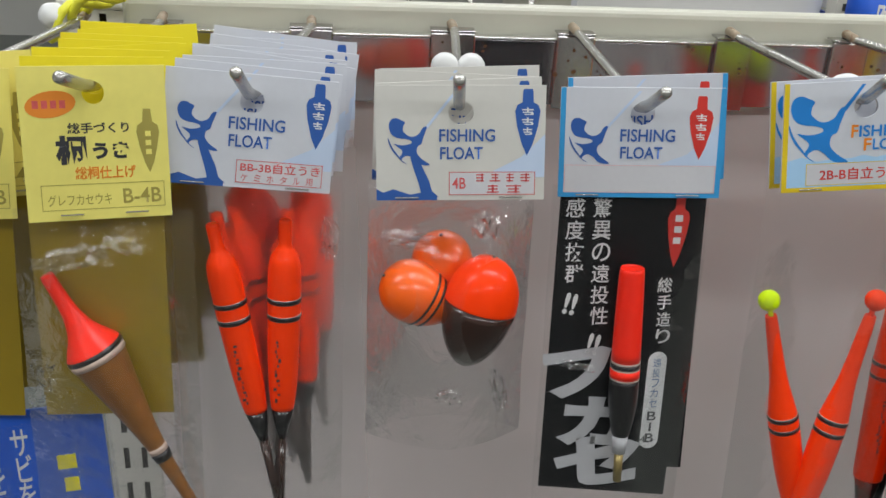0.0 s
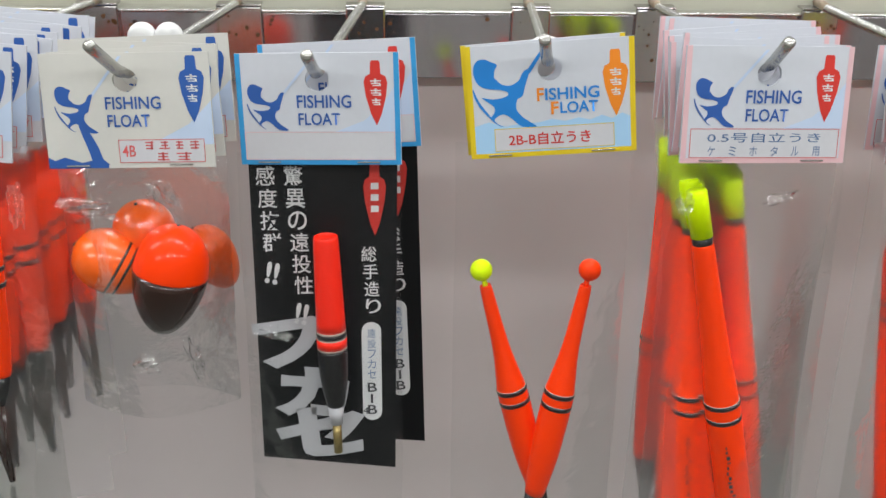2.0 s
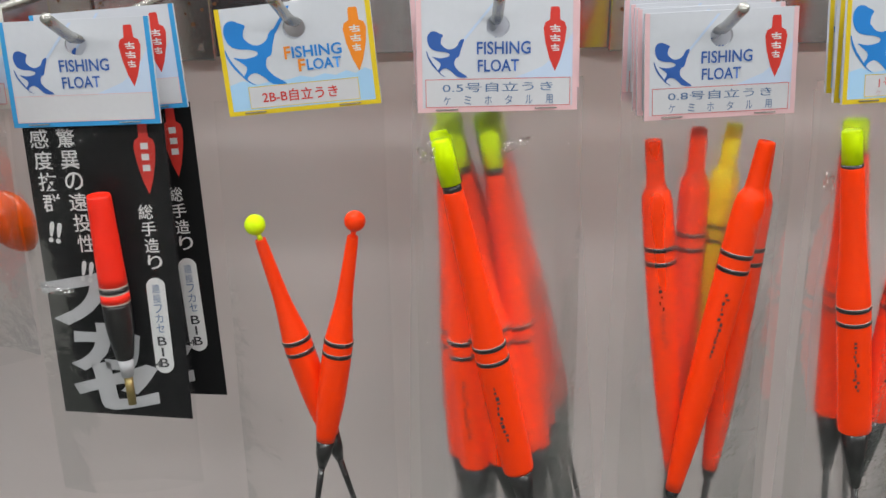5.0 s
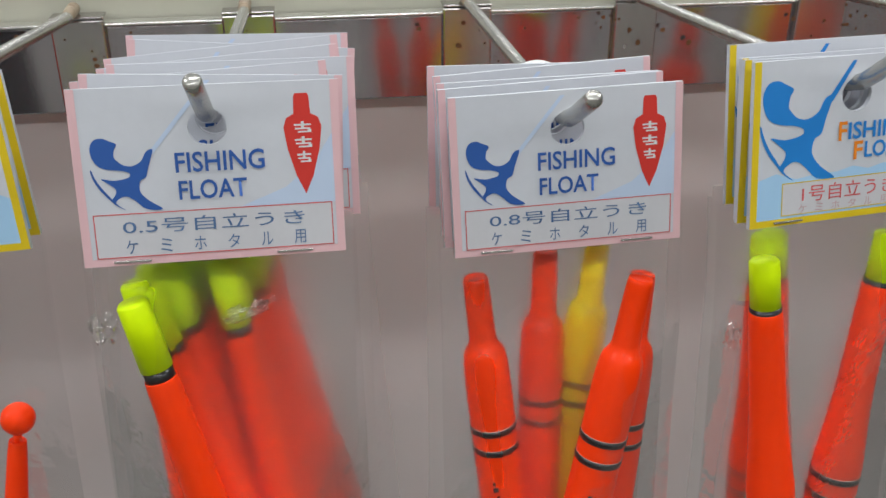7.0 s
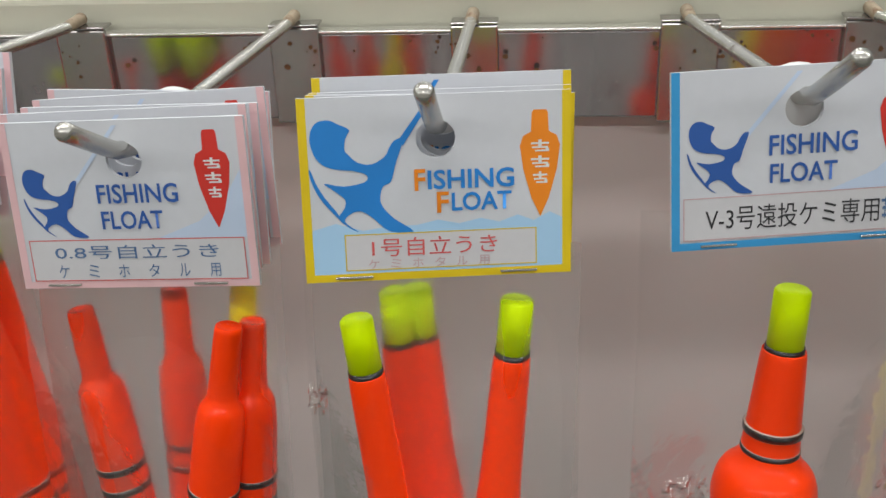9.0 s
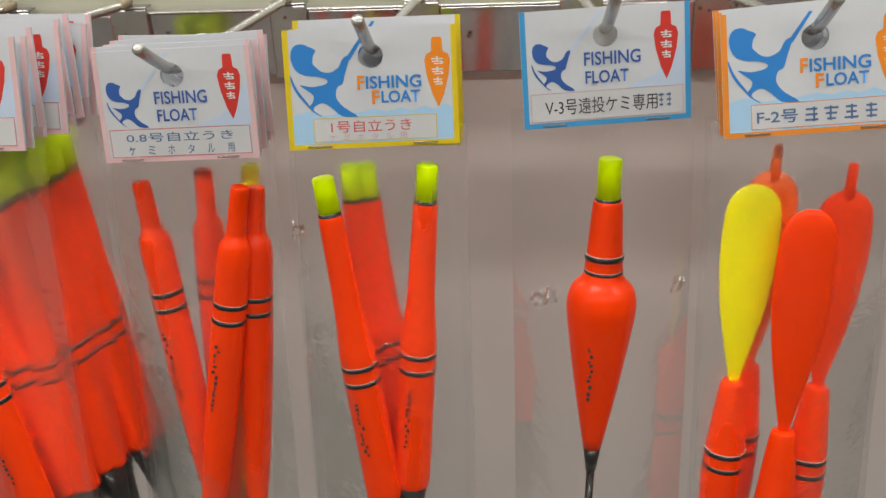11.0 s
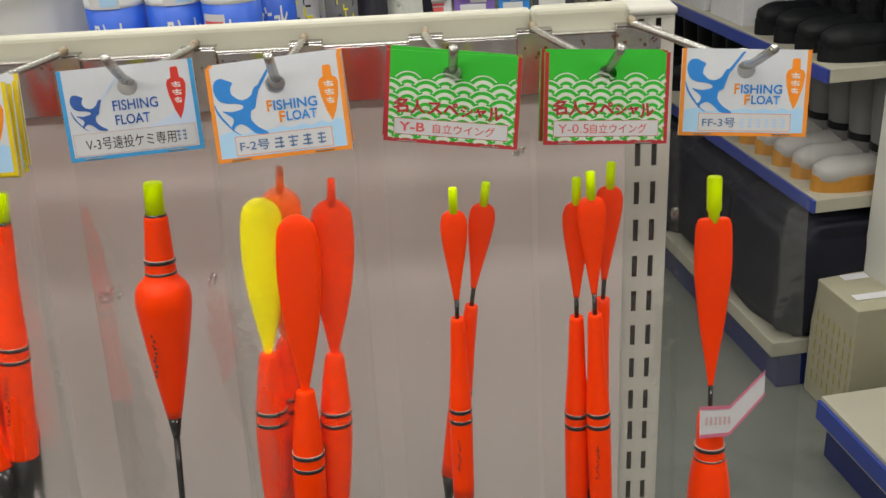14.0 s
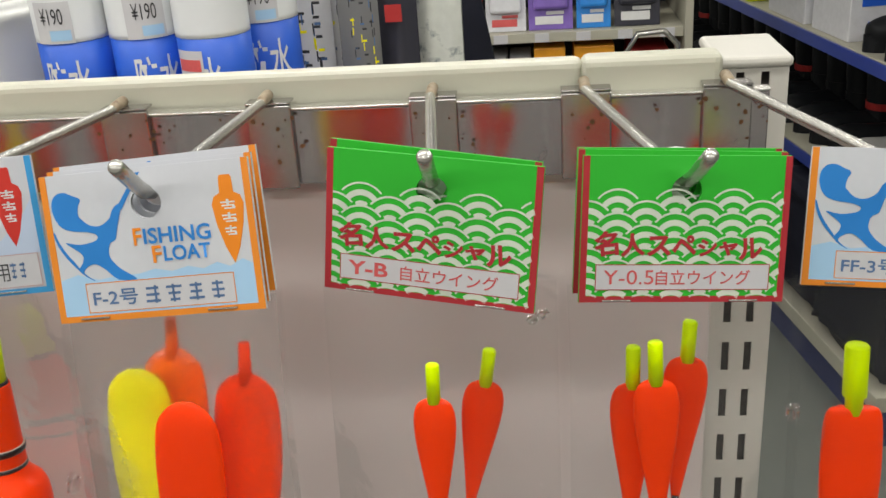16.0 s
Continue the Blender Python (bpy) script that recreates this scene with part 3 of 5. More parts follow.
def card_plain(parent, edge, label=None, emb=RED, paper=WHITE):
    """The plain two-line card: sans lettering, pale sweep, float mark."""
    c = card_body(paper, parent)
    if edge:
        borders(c, edge)
    flat("sweep", [P((0.60, 0.70), (0.968, 0.70), (0.968, 0.30), (0.90, 0.45), (0.78, 0.60))], -0.00042, PALE, c)
    crest(c, BLUE, 0.67, 0.024, 0.180, PALE)
    emblem(c, 0.857, 0.07, 0.645, emb)
    ctext(c, "title", "FISHING", 0.370, 0.705, 0.37, 0.485, BLUE, 0.014)
    ctext(c, "title", "FLOAT", 0.375, 0.632, 0.53, 0.64, BLUE, 0.014)
    if label == "blank":
        label_box(c, 0.035, 0.965, 0.70, 0.955, PINK)
    elif label == "V":
        label_box(c, 0.045, 0.955, 0.70, 0.945, FADED)
        ctext(c, "label_text", "V-3号遠投ケミ専用", 0.13, 0.80, 0.755, 0.895, INK, 0.0)
        glyph_bars(c, "label_print", 0.80, 0.89, 0.76, 0.88, 2, STAMPBLUE)
    elif label:
        label_box(c, 0.05, 0.955, 0.70, 0.955, SOFTRED)
        ctext(c, "label_text", label, 0.155, 0.845, 0.735, 0.82, STAMPBLUE, 0.0)
        for k, ch in enumerate("ケミホタル用"):
            ctext(c, "label_text", ch, 0.16 + 0.128 * k, 0.205 + 0.128 * k, 0.855, 0.935, STAMPBLUE, 0.0)
    staples(c)
    return c


def card_shore(parent, lines, paper=WHITE):
    """The borderless card with a blue hill along its foot and a red stamped label."""
    c = card_body(paper, parent)
    flat("sweep", [P((0.62, 0.80), (1.0, 0.80), (1.0, 0.42), (0.86, 0.62))], -0.00042, PALE, c)
    flat("hill", [P((0.0, 1.0), (0.36, 1.0), (0.36, 0.965), (0.27, 0.93), (0.20, 0.95), (0.10, 0.90), (0.04, 0.93), (0.0, 0.90))], -0.0004, BLUE, c)
    crest(c, BLUE, 0.66, 0.035, 0.19, PALE)
    flat("artwork_foot", [P((0.24, 0.62), (0.27, 0.70), (0.31, 0.82), (0.33, 0.92), (0.37, 0.97), (0.27, 0.97), (0.25, 0.85), (0.22, 0.72), (0.20, 0.62))], -0.00055, BLUE, c)
    emblem(c, 0.893, 0.03, 0.61, BLUE, 0.15)
    ctext(c, "title", "FISHING", 0.372, 0.702, 0.375, 0.485, BLUE, 0.014)
    ctext(c, "title", "FLOAT", 0.377, 0.63, 0.53, 0.64, BLUE, 0.014)
    label_box(c, 0.43, 0.945, 0.75, 0.955, SOFTRED)
    if lines == "BB":
        ctext(c, "label_text", "BB-3B自立うき", 0.455, 0.93, 0.765, 0.855, SOFTRED, 0.01)
        for k, ch in enumerate("ケミホタル用"):
            ctext(c, "label_text", ch, 0.46 + 0.078 * k, 0.50 + 0.078 * k, 0.875, 0.94, SOFTRED, 0.0)
    else:
        ctext(c, "label_text", "4B", 0.45, 0.53, 0.80, 0.90, SOFTRED, 0.01)
        glyph_bars(c, "label_print", 0.57, 0.93, 0.765, 0.84, 4, SOFTRED, 5)
        glyph_bars(c, "label_print", 0.63, 0.88, 0.865, 0.94, 2, SOFTRED, 6)
    staples(c)
    return c


def card_wave(parent, edge, kind):
    """The card with a water line, brighter blue artwork and two-colour title."""
    c = card_body(WHITE, parent)
    borders(c, edge)
    top = [(0.968, 0.69), (0.92, 0.655), (0.86, 0.70), (0.80, 0.665), (0.73, 0.70), (0.66, 0.675), (0.58, 0.70), (0.50, 0.675), (0.42, 0.70), (0.32, 0.70), (0.22, 0.72), (0.12, 0.675), (0.032, 0.71)]
    flat("water", [P((0.032, 0.957), (0.968, 0.957), *top)], -0.00042, WAVE, c)
    crest(c, SKY, 1.0, -0.02, -0.02)
    emblem(c, 0.885, 0.10, 0.68, ORANGEPRINT, 0.15)
    ctext(c, "title_initial", "F", 0.417, 0.458, 0.395, 0.512, ORANGEPRINT, 0.02)
    ctext(c, "title", "ISHING", 0.466, 0.788, 0.402, 0.508, SKY, 0.02)
    ctext(c, "title_initial", "F", 0.498, 0.543, 0.522, 0.636, ORANGEPRINT, 0.02)
    ctext(c, "title", "LOAT", 0.553, 0.777, 0.528, 0.630, SKY, 0.02)
    label_box(c, 0.15, 0.87, 0.738, 0.942, edge)
    if kind == "2B":
        ctext(c, "label_text", "2B-B自立うき", 0.235, 0.73, 0.785, 0.90, RED, 0.012)
    elif kind == "1":
        ctext(c, "label_text", "1号自立うき", 0.25, 0.72, 0.765, 0.868, SOFTRED, 0.0)
        for k, ch in enumerate("ケミホタル用"):
            ctext(c, "label_text", ch, 0.235 + 0.083 * k, 0.275 + 0.083 * k, 0.882, 0.935, FADED, 0.0)
    elif kind == "F":
        ctext(c, "label_text", "F-2号", 0.18, 0.40, 0.79, 0.90, STAMPBLUE, 0.014)
        glyph_bars(c, "label_print", 0.42, 0.84, 0.785, 0.905, 4, STAMPBLUE, 9)
    else:
        ctext(c, "label_text", "FF-3号", 0.18, 0.44, 0.79, 0.90, STAMPBLUE, 0.014)
        glyph_bars(c, "label_print", 0.46, 0.84, 0.79, 0.90, 6, WAVE, 10)
    staples(c)
    return c


def card_green(parent, body):
    """The green card with rows of white wave arcs, a dark red edge and brush lettering."""
    c = card_body(GREEN, parent)
    borders(c, DARKRED)
    polys = []
    rx, rz = 0.142 * CW, 0.23 * CH
    for row in range(10):
        cz = V(0.44 + 0.08 * row)
        off = 0.0 if row % 2 else 0.5
        for col in range(-1, 5):
            cx = U(0.032) + (col + off) * 2 * rx * 0.98
            for ring, (ra, rb) in enumerate(((0.97, 0.91), (0.74, 0.56), (0.40, 0.24))):
                pts_o, pts_i = [], []
                for q in range(13):
                    a = math.radians(22 + 136 * q / 12)
                    for rr, dst in ((ra, pts_o), (rb, pts_i)):
                        dst.append((cx + rx * rr * math.cos(a), cz + rz * rr * math.sin(a)))
                for q in range(12):
                    quad = [pts_i[q], pts_i[q + 1], pts_o[q + 1], pts_o[q]]
                    mx, mz = sum(p[0] for p in quad) / 4, sum(p[1] for p in quad) / 4
                    if not (U(0.034) < mx < U(0.966) and V(0.955) < mz < V(0.02)):
                        continue
                    hid = False
                    zz = V(0.44 + 0.08 * (row + 1))
                    o2 = 0.0 if (row + 1) % 2 else 0.5
                    for c2 in range(-1, 5):
                        xx = U(0.032) + (c2 + o2) * 2 * rx * 0.98
                        if mz > zz - rz * 0.2 and ((mx - xx) / rx) ** 2 + ((mz - zz) / rz) ** 2 < 0.98:
                            hid = True
                    if not hid:
                        polys.append(quad)
    tagged(flat("wave_print", polys, -0.0004, PALEGREEN, c), kind="stuff")
    u = 0.07
    for k, ch in enumerate("名人スペシャル"):
        s = 0.125 if k not in (4, 5) else 0.10
        h = (0.17, 0.16, 0.14, 0.14, 0.12, 0.10, 0.15)[k]
        vv = 0.60 + 0.006 * k
        text("script", ch, U(u), V(vv + h / 2), s * CW * 0.95, h * CH, -0.0009, DARKRED, c, 0.035, turn=-6 + 2 * (k % 3))
        u += s
    label_box(c, 0.075, 0.925, 0.735, 0.915, DARKRED)
    ctext(c, "label_text", body.split()[0], 0.115, 0.31 if len(body.split()[0]) < 4 else 0.36, 0.775, 0.875, SOFTRED, 0.025 if len(body.split()[0]) < 4 else 0.0)
    ctext(c, "label_text", body.split()[1], 0.37, 0.83, 0.775, 0.88, SOFTRED, 0.006)
    staples(c, 0.985)
    return c


def card_yellow(parent):
    """The tall yellow card with a red oval, big black lettering and a boxed line."""
    w, top, bot = 0.068, 0.0118, -0.0575
    c = card_body(YELLOWCARD, parent, w, top, bot)

    def X(u):
        return -w / 2 + u * w

    def Z(v):
        return top - v * (top - bot)

    oval = [(X(0.21 + 0.17 * math.cos(k / 24 * 2 * math.pi)), Z(0.24 + 0.085 * math.sin(k / 24 * 2 * math.pi) - 0.10 * 0.17 * math.cos(k / 24 * 2 * math.pi))) for k in range(24)]
    flat("red_oval", [oval], -0.0004, ORANGEEDGE, c)
    flat("oval_print", [rect(X(0.09 + 0.06 * k), Z(0.265), X(0.13 + 0.06 * k), Z(0.215)) for k in range(4)], -0.0006, SOFTRED, c)
    text("small_line", "総手づくり", X(0.31), Z(0.43), 0.42 * w, 0.07 * 0.0693, -0.0006, INK, c, 0.02)
    text("big_letter", "桐", X(0.22), Z(0.63), 0.21 * w, 0.19 * 0.0693, -0.0006, INK, c, 0.05)
    text("big_letter", "うき", X(0.47), Z(0.60), 0.25 * w, 0.11 * 0.0693, -0.0006, INK, c, 0.05)
    text("red_line", "総桐仕上げ", X(0.34), Z(0.73), 0.42 * w, 0.085 * 0.0693, -0.0006, ORANGEEDGE, c, 0.02)
    flat("label_outline", outline(X(0.10), Z(0.93), X(0.955), Z(0.76), 0.0003), -0.0006, OLIVE, c)
    text("label_text", "グレフカセウキ", X(0.14), Z(0.90), 0.44 * w, 0.075 * 0.0693, -0.0006, OLIVE, c, 0.0)
    text("label_text", "B-4B", X(0.66), Z(0.90), 0.27 * w, 0.10 * 0.0693, -0.0006, OLIVE, c, 0.01)
    half = [(0.16, 0.0), (0.22, 0.20), (0.45, 0.26), (0.50, 0.36), (0.38, 0.6), (0.2, 0.84), (0.0, 1.0)]
    pts = [(X(0.86 + a * 0.16), Z(0.28 + b * 0.42)) for a, b in half] + [(X(0.86 - a * 0.16), Z(0.28 + b * 0.42)) for a, b in half[-2::-1]]
    flat("emblem", [pts], -0.0004, OLIVE, c)
    flat("emblem_print", [rect(X(0.84), Z(0.46 + 0.06 * k), X(0.88), Z(0.425 + 0.06 * k)) for k in range(3)], -0.0006, YELLOWCARD, c)
    for u in (0.3, 0.75):
        box("staple", X(u - 0.08), X(u + 0.08), -0.0012, -0.0004, Z(0.96) - 0.0003, Z(0.96) + 0.0003, STEEL, c, 0.0001)
    return c


# ---- floats ----
def rings(pieces, at, r, gap=0.0030, w=0.0022):
    for s in at:
        pieces.append(("silver_line", RINGWHITE, [(s - w * 0.56, r + 0.00012), (s + w * 0.56, r + 0.00012)]))
        pieces.append(("ring", FBLACK, [(s - w * 0.5, r + 0.00025), (s + w * 0.5, r + 0.00025)]))
    return pieces


def fishing_float(parent, top, low, pieces, seg=20, marks=None, size=1.0, fat=1.0):
    """A float that hangs from top towards low; pieces: name, material, profile[, flatness]; the second is its painted body."""
    top, low = Vector(top), Vector(low)
    ax = low - top
    body = None
    order = sorted(pieces, key=lambda p: p[0] != "float")
    for p in order:
        vs, fs = lathe([(a * size, b * fat) for a, b in p[2]], top, ax, seg, p[3] if len(p) > 3 else 1.0)
        ob = mesh_ob(p[0], vs, fs, p[1], body or parent, smooth=True)
        body = body or ob
    if marks:
        s0, s1, r = marks[0] * size, marks[1] * size, marks[2] * fat
        a = ax.normalized()
        u = Vector((0, 1, 0)).cross(a).normalized()
        vs, fs = [], []
        rr = random.Random(int(abs(top.x) * 1e5))
        s = s0
        while s < s1:
            h, w, d = rr.uniform(0.0009, 0.0022), rr.uniform(0.0006, 0.0018), rr.uniform(-0.001, 0.001)
            c = top + a * s - Vector((0, r + 0.0004, 0)) + u * (d + 0.3 * r)
            n = len(vs)
            vs += [c - u * w / 2, c + u * w / 2, c + u * w / 2 + a * h, c - u * w / 2 + a * h]
            fs.append((n, n + 1, n + 2, n + 3))
            s += h + rr.uniform(0.0005, 0.0016)
        tagged(mesh_ob("print", vs, fs, INK, body), kind="stuff")
    return body


def stick_i(tip=LIME):
    return rings([("float", ORANGE, smooth_profile([(0.0195, 0.0050), (0.022, 0.0056), (0.060, 0.0064), (0.082, 0.0080), (0.095, 0.0086), (0.160, 0.0088), (0.163, 0.0084)])), ("tip", tip, [(0, 0.0042), (0.0008, 0.0049), (0.017, 0.0050)]), ("band", FBLACK, [(0.0168, 0.0053), (0.0200, 0.0053)]), ("tail", FBLACK, [(0.1625, 0.0083), (0.185, 0.0052), (0.202, 0.0026)]), ("stem", FBLACK, [(0.20, 0.0018), (0.245, 0.0015)])], (0.0935, 0.1015), 0.0087)


def stick_g(tip=LIME):
    return rings([("float", ORANGE, smooth_profile([(0.0275, 0.0048), (0.030, 0.0052), (0.075, 0.0064), (0.105, 0.0082), (0.120, 0.0086), (0.175, 0.0084), (0.181, 0.0078)])), ("tip", tip, [(0, 0.0040), (0.001, 0.0048), (0.0225, 0.0050)]), ("band", FBLACK, [(0.0222, 0.0046), (0.0280, 0.0046)]), ("tail", FBLACK, [(0.180, 0.0076), (0.198, 0.0046), (0.212, 0.0024)]), ("stem", FBLACK, [(0.21, 0.0017), (0.262, 0.0013)])], (0.108, 0.116), 0.0085)


def stick_h(body=ORANGE):
    return rings([("float", body, smooth_profile([(0, 0.0030), (0.001, 0.0042), (0.020, 0.0046), (0.024, 0.0052), (0.031, 0.0076), (0.060, 0.0080), (0.100, 0.0080), (0.150, 0.0068), (0.190, 0.0042)])), ("tail", FBLACK, [(0.189, 0.0041), (0.196, 0.0030)]), ("stem", FBLACK, [(0.195, 0.0019), (0.245, 0.0014)])], (0.056, 0.064), 0.0080)


def stick_c():
    return rings([("float", ORANGE, smooth_profile([(0, 0.0022), (0.001, 0.0030), (0.011, 0.0032), (0.014, 0.0046), (0.019, 0.0070), (0.030, 0.0078), (0.060, 0.0076), (0.080, 0.0068), (0.092, 0.0056)])), ("tail", FBLACK, [(0.0915, 0.0055), (0.100, 0.0040), (0.108, 0.0022)]), ("stem", FBROWN, [(0.107, 0.0021), (0.150, 0.0017)])], (0.0370, 0.0450), 0.0078)


def stick_f(tip):
    return rings([("float", ORANGE, smooth_profile([(0.008, 0.0024), (0.011, 0.0030), (0.040, 0.0042), (0.058, 0.0066), (0.068, 0.0076), (0.098, 0.0072), (0.120, 0.0050)])), ("ball", tip, smooth_profile([(-0.0052, 0.0005), (-0.0045, 0.0027), (-0.0025, 0.0047), (0, 0.0053), (0.0025, 0.0047), (0.0045, 0.0027), (0.0052, 0.0010)], 3)), ("neck", tip, [(0.0045, 0.0013), (0.0090, 0.0013)]), ("tail", FBLACK, [(0.1195, 0.0049), (0.129, 0.0040), (0.136, 0.0022)]), ("stem", FBLACK, [(0.135, 0.0018), (0.165, 0.0014)])], (0.0635, 0.0700), 0.0075)


def bulb_j():
    return rings([("float", ORANGE, smooth_profile([(0.0190, 0.0058), (0.0205, 0.0066), (0.044, 0.0082), (0.052, 0.0094), (0.057, 0.0138), (0.063, 0.0156), (0.072, 0.0152), (0.105, 0.0100), (0.136, 0.0042)])), ("tip", LIME, [(0, 0.0044), (0.0008, 0.0052), (0.0175, 0.0053)]), ("band", FBLACK, [(0.0172, 0.0057), (0.0195, 0.0057)]), ("tail", FBLACK, [(0.1355, 0.0042), (0.148, 0.0024)]), ("stem", FBLACK, [(0.1475, 0.0019), (0.214, 0.0017)]), ("pin", STEEL, [(0.2135, 0.0012), (0.2170, 0.0012)])], (0.0430, 0.0500), 0.0086)


def leaf_k(fin, spike=True):
    return rings([("float", ORANGE, smooth_profile([(0.094, 0.0048), (0.097, 0.0058), (0.112, 0.0076), (0.132, 0.0094), (0.150, 0.0098), (0.180, 0.0082), (0.212, 0.0052)])), ("fin", fin, smooth_profile([(0, 0.0030), (0.003, 0.0078), (0.010, 0.0115), (0.030, 0.0126), (0.055, 0.0104), (0.080, 0.0054), (0.096, 0.0016)]), 0.26), *([("spike", fin, [(-0.012, 0.0020), (0.004, 0.0026)])] if spike else []), ("tail", FBLACK, [(0.2115, 0.0052), (0.222, 0.0026)]), ("stem", FBLACK, [(0.221, 0.0018), (0.25, 0.0014)])], (0.1300, 0.1375), 0.0096)


def wing_l():
    return rings([("float", ORANGE, smooth_profile([(0.074, 0.0026), (0.0755, 0.0040), (0.100, 0.0050), (0.122, 0.0064), (0.140, 0.0068), (0.184, 0.0064)])), ("tip", LIME, [(0, 0.0020), (0.0006, 0.0025), (0.0140, 0.0025)]), ("fin", ORANGE, smooth_profile([(0.0125, 0.0028), (0.0145, 0.0060), (0.020, 0.0076), (0.030, 0.0070), (0.050, 0.0036), (0.064, 0.0014)]), 0.35), ("rod", FBLACK, [(0.063, 0.0013), (0.076, 0.0013)]), ("tail", FBLACK, [(0.1835, 0.0063), (0.198, 0.0030), (0.206, 0.0018)]), ("stem", FBLACK, [(0.205, 0.0016), (0.245, 0.0013)])], (0.1285, 0.1350), 0.0067)


def wing_n():
    return rings([("float", ORANGE, smooth_profile([(0.1425, 0.0056), (0.145, 0.0074), (0.166, 0.0086), (0.180, 0.0112), (0.200, 0.0130), (0.230, 0.0110), (0.270, 0.0042)])), ("tip", LIME, [(0, 0.0036), (0.0008, 0.0042), (0.019, 0.0042), (0.020, 0.0032), (0.026, 0.0030)]), ("fin", ORANGE, smooth_profile([(0.0235, 0.0070), (0.025, 0.0092), (0.032, 0.0106), (0.055, 0.0108), (0.085, 0.0076), (0.110, 0.0036), (0.126, 0.0014)]), 0.30), ("rod", FBLACK, [(0.125, 0.0014), (0.144, 0.0014)]), ("tail", FBLACK, [(0.2695, 0.0042), (0.282, 0.0020)])], (0.1640, 0.1715), 0.0093)


def bag(parent, w, top, length, thick, seed, material=FILM, sheets=2, name="bag", skew=0.0, x0=0.0, y0=0.0):
    """A flat clear bag: one or two crinkled films that meet at the side seams."""
    vs, fs = [], []
    nx, nz = 12, 26
    for sh in range(sheets):
        sign = -1 if sh == 0 else 1
        base = len(vs)
        for j in range(nz + 1):
            fz = j / nz
            z = top - fz * length
            belly = thick * math.sin(math.pi * min(1, fz * 1.25) * 0.86) ** 0.7
            for i in range(nx + 1):
                fx = i / nx * 2 - 1
                n = noise.noise(Vector((fx * 2.2 + seed * 7.1, fz * 5 + seed, sh * 3.7)))
                n2 = noise.noise(Vector((fx * 6 + seed, fz * 16, sh * 9.1 + seed)))
                y = sign * (belly * (1 - fx * fx) ** 1.2 + 0.0006) + (n * 0.0022 + n2 * 0.0007) * (1 - abs(fx)) ** 0.6
                room = 0.003 * max(0.0, 1 - fz * 9) - (0.0045 * min(1.0, max(0.0, fz - 0.05) * 6) * (1 - fx * fx) if sh == 0 else 0.0)
                vs.append((x0 + fx * w / 2 * (1 - 0.02 * n) + skew * fz, y0 + 0.001 + y + room, z))
        for j in range(nz):
            for i in range(nx):
                a = base + j * (nx + 1) + i
                fs.append((a, a + 1, a + nx + 2, a + nx + 1))
    ob = mesh_ob(name, vs, fs, material, parent, "clear plastic bag", True)
    ob.visible_shadow = False
    return ob


PACKS = {}


def fold(parent, x, z, w, h, seed, y=-0.012, turn=0.0):
    """A small sharp crumple that stands out of a bag's film and catches the light."""
    r = random.Random(seed)
    vs, fs = [], []
    nx, nz = 7, 5
    c, d = math.cos(radians(turn)), math.sin(radians(turn))
    for j in range(nz + 1):
        for i in range(nx + 1):
            a, b = (i / nx - 0.5) * w, (j / nz - 0.5) * h
            rim = min(i, nx - i, j, nz - j) == 0
            a, b = a + r.uniform(-0.4, 0.4) * w / nx, b + r.uniform(-0.4, 0.4) * h / nz
            vs.append((x + a * c - b * d, y + (0.0 if rim else r.uniform(-0.0022, 0.0010)), z + a * d + b * c))
    for j in range(nz):
        for i in range(nx):
            a = j * (nx + 1) + i
            if (i, j) not in ((0, 0), (nx - 1, 0), (0, nz - 1), (nx - 1, nz - 1)) and r.random() < 0.8:
                fs.append((a, a + 1, a + nx + 2))
                fs.append((a, a + nx + 2, a + nx + 1))
    mesh_ob("film_fold", vs, fs, GLINT, parent, "bright crumple in the clear film").visible_shadow = False


def haze(parent, seed, y, length=0.25):
    """A milky sheet added between the front float and those behind, to haze them."""
    bag(parent, 0.076, -0.036, length, 0.002, seed, FILM2, 1, "haze_film", y0=y)



def fit_card(key, card, tall=CH, wide=CW):
    """Turns and sizes a header card as it hangs in its package."""
    _, _, _, roll, tilt, turn, w, h = PLACES[key]
    card.matrix_basis = pose(0, 0, 0, -LEAN) @ pose(0, 0, 0, 0, 0, turn) @ pose(0, 0, 0, -tilt) @ pose(0, 0, 0, 0, roll) @ Matrix.Diagonal((w / wide, 1, h / tall, 1))


def pack(key, label):
    x, y, z = PLACES[key][:3]
    t = thing("float_package", label, "float package", "float packages on hook " + key.lower(), pose(x, y, z, LEAN))
    PACKS[key] = (t, x, y, z)
    return t


def stack(key, n, step, seed, spread=0.0035, films=(), length=0.24, paper=None, drift=0.0):
    """More packages of the same kind behind the first on the same hook."""
    r = random.Random(seed)
    src, x, y, z = PACKS[key]
    xb = {k: b for k, b, _ in HOOKS}[key]
    for k in range(1, n + 1):
        f = step * k / (0.606 - y)
        m = pose(x + (xb - x) * f + drift * k + r.uniform(-spread, spread), y + step * k, z + (ROOT_Z - z) * f + r.uniform(-0.0015, 0.0015), LEAN, r.uniform(-1, 1) * spread * 900, r.uniform(-5, 5))
        c = copy_thing(src, m)
        for o in c.children:
            if paper and o.name.startswith("header_card"):
                o.material_slots[0].link = "OBJECT"
                o.material_slots[0].material = paper
        if k in films:
            bag(c, 0.079, -0.030, length, 0.006, seed + k, FILM2, 1)


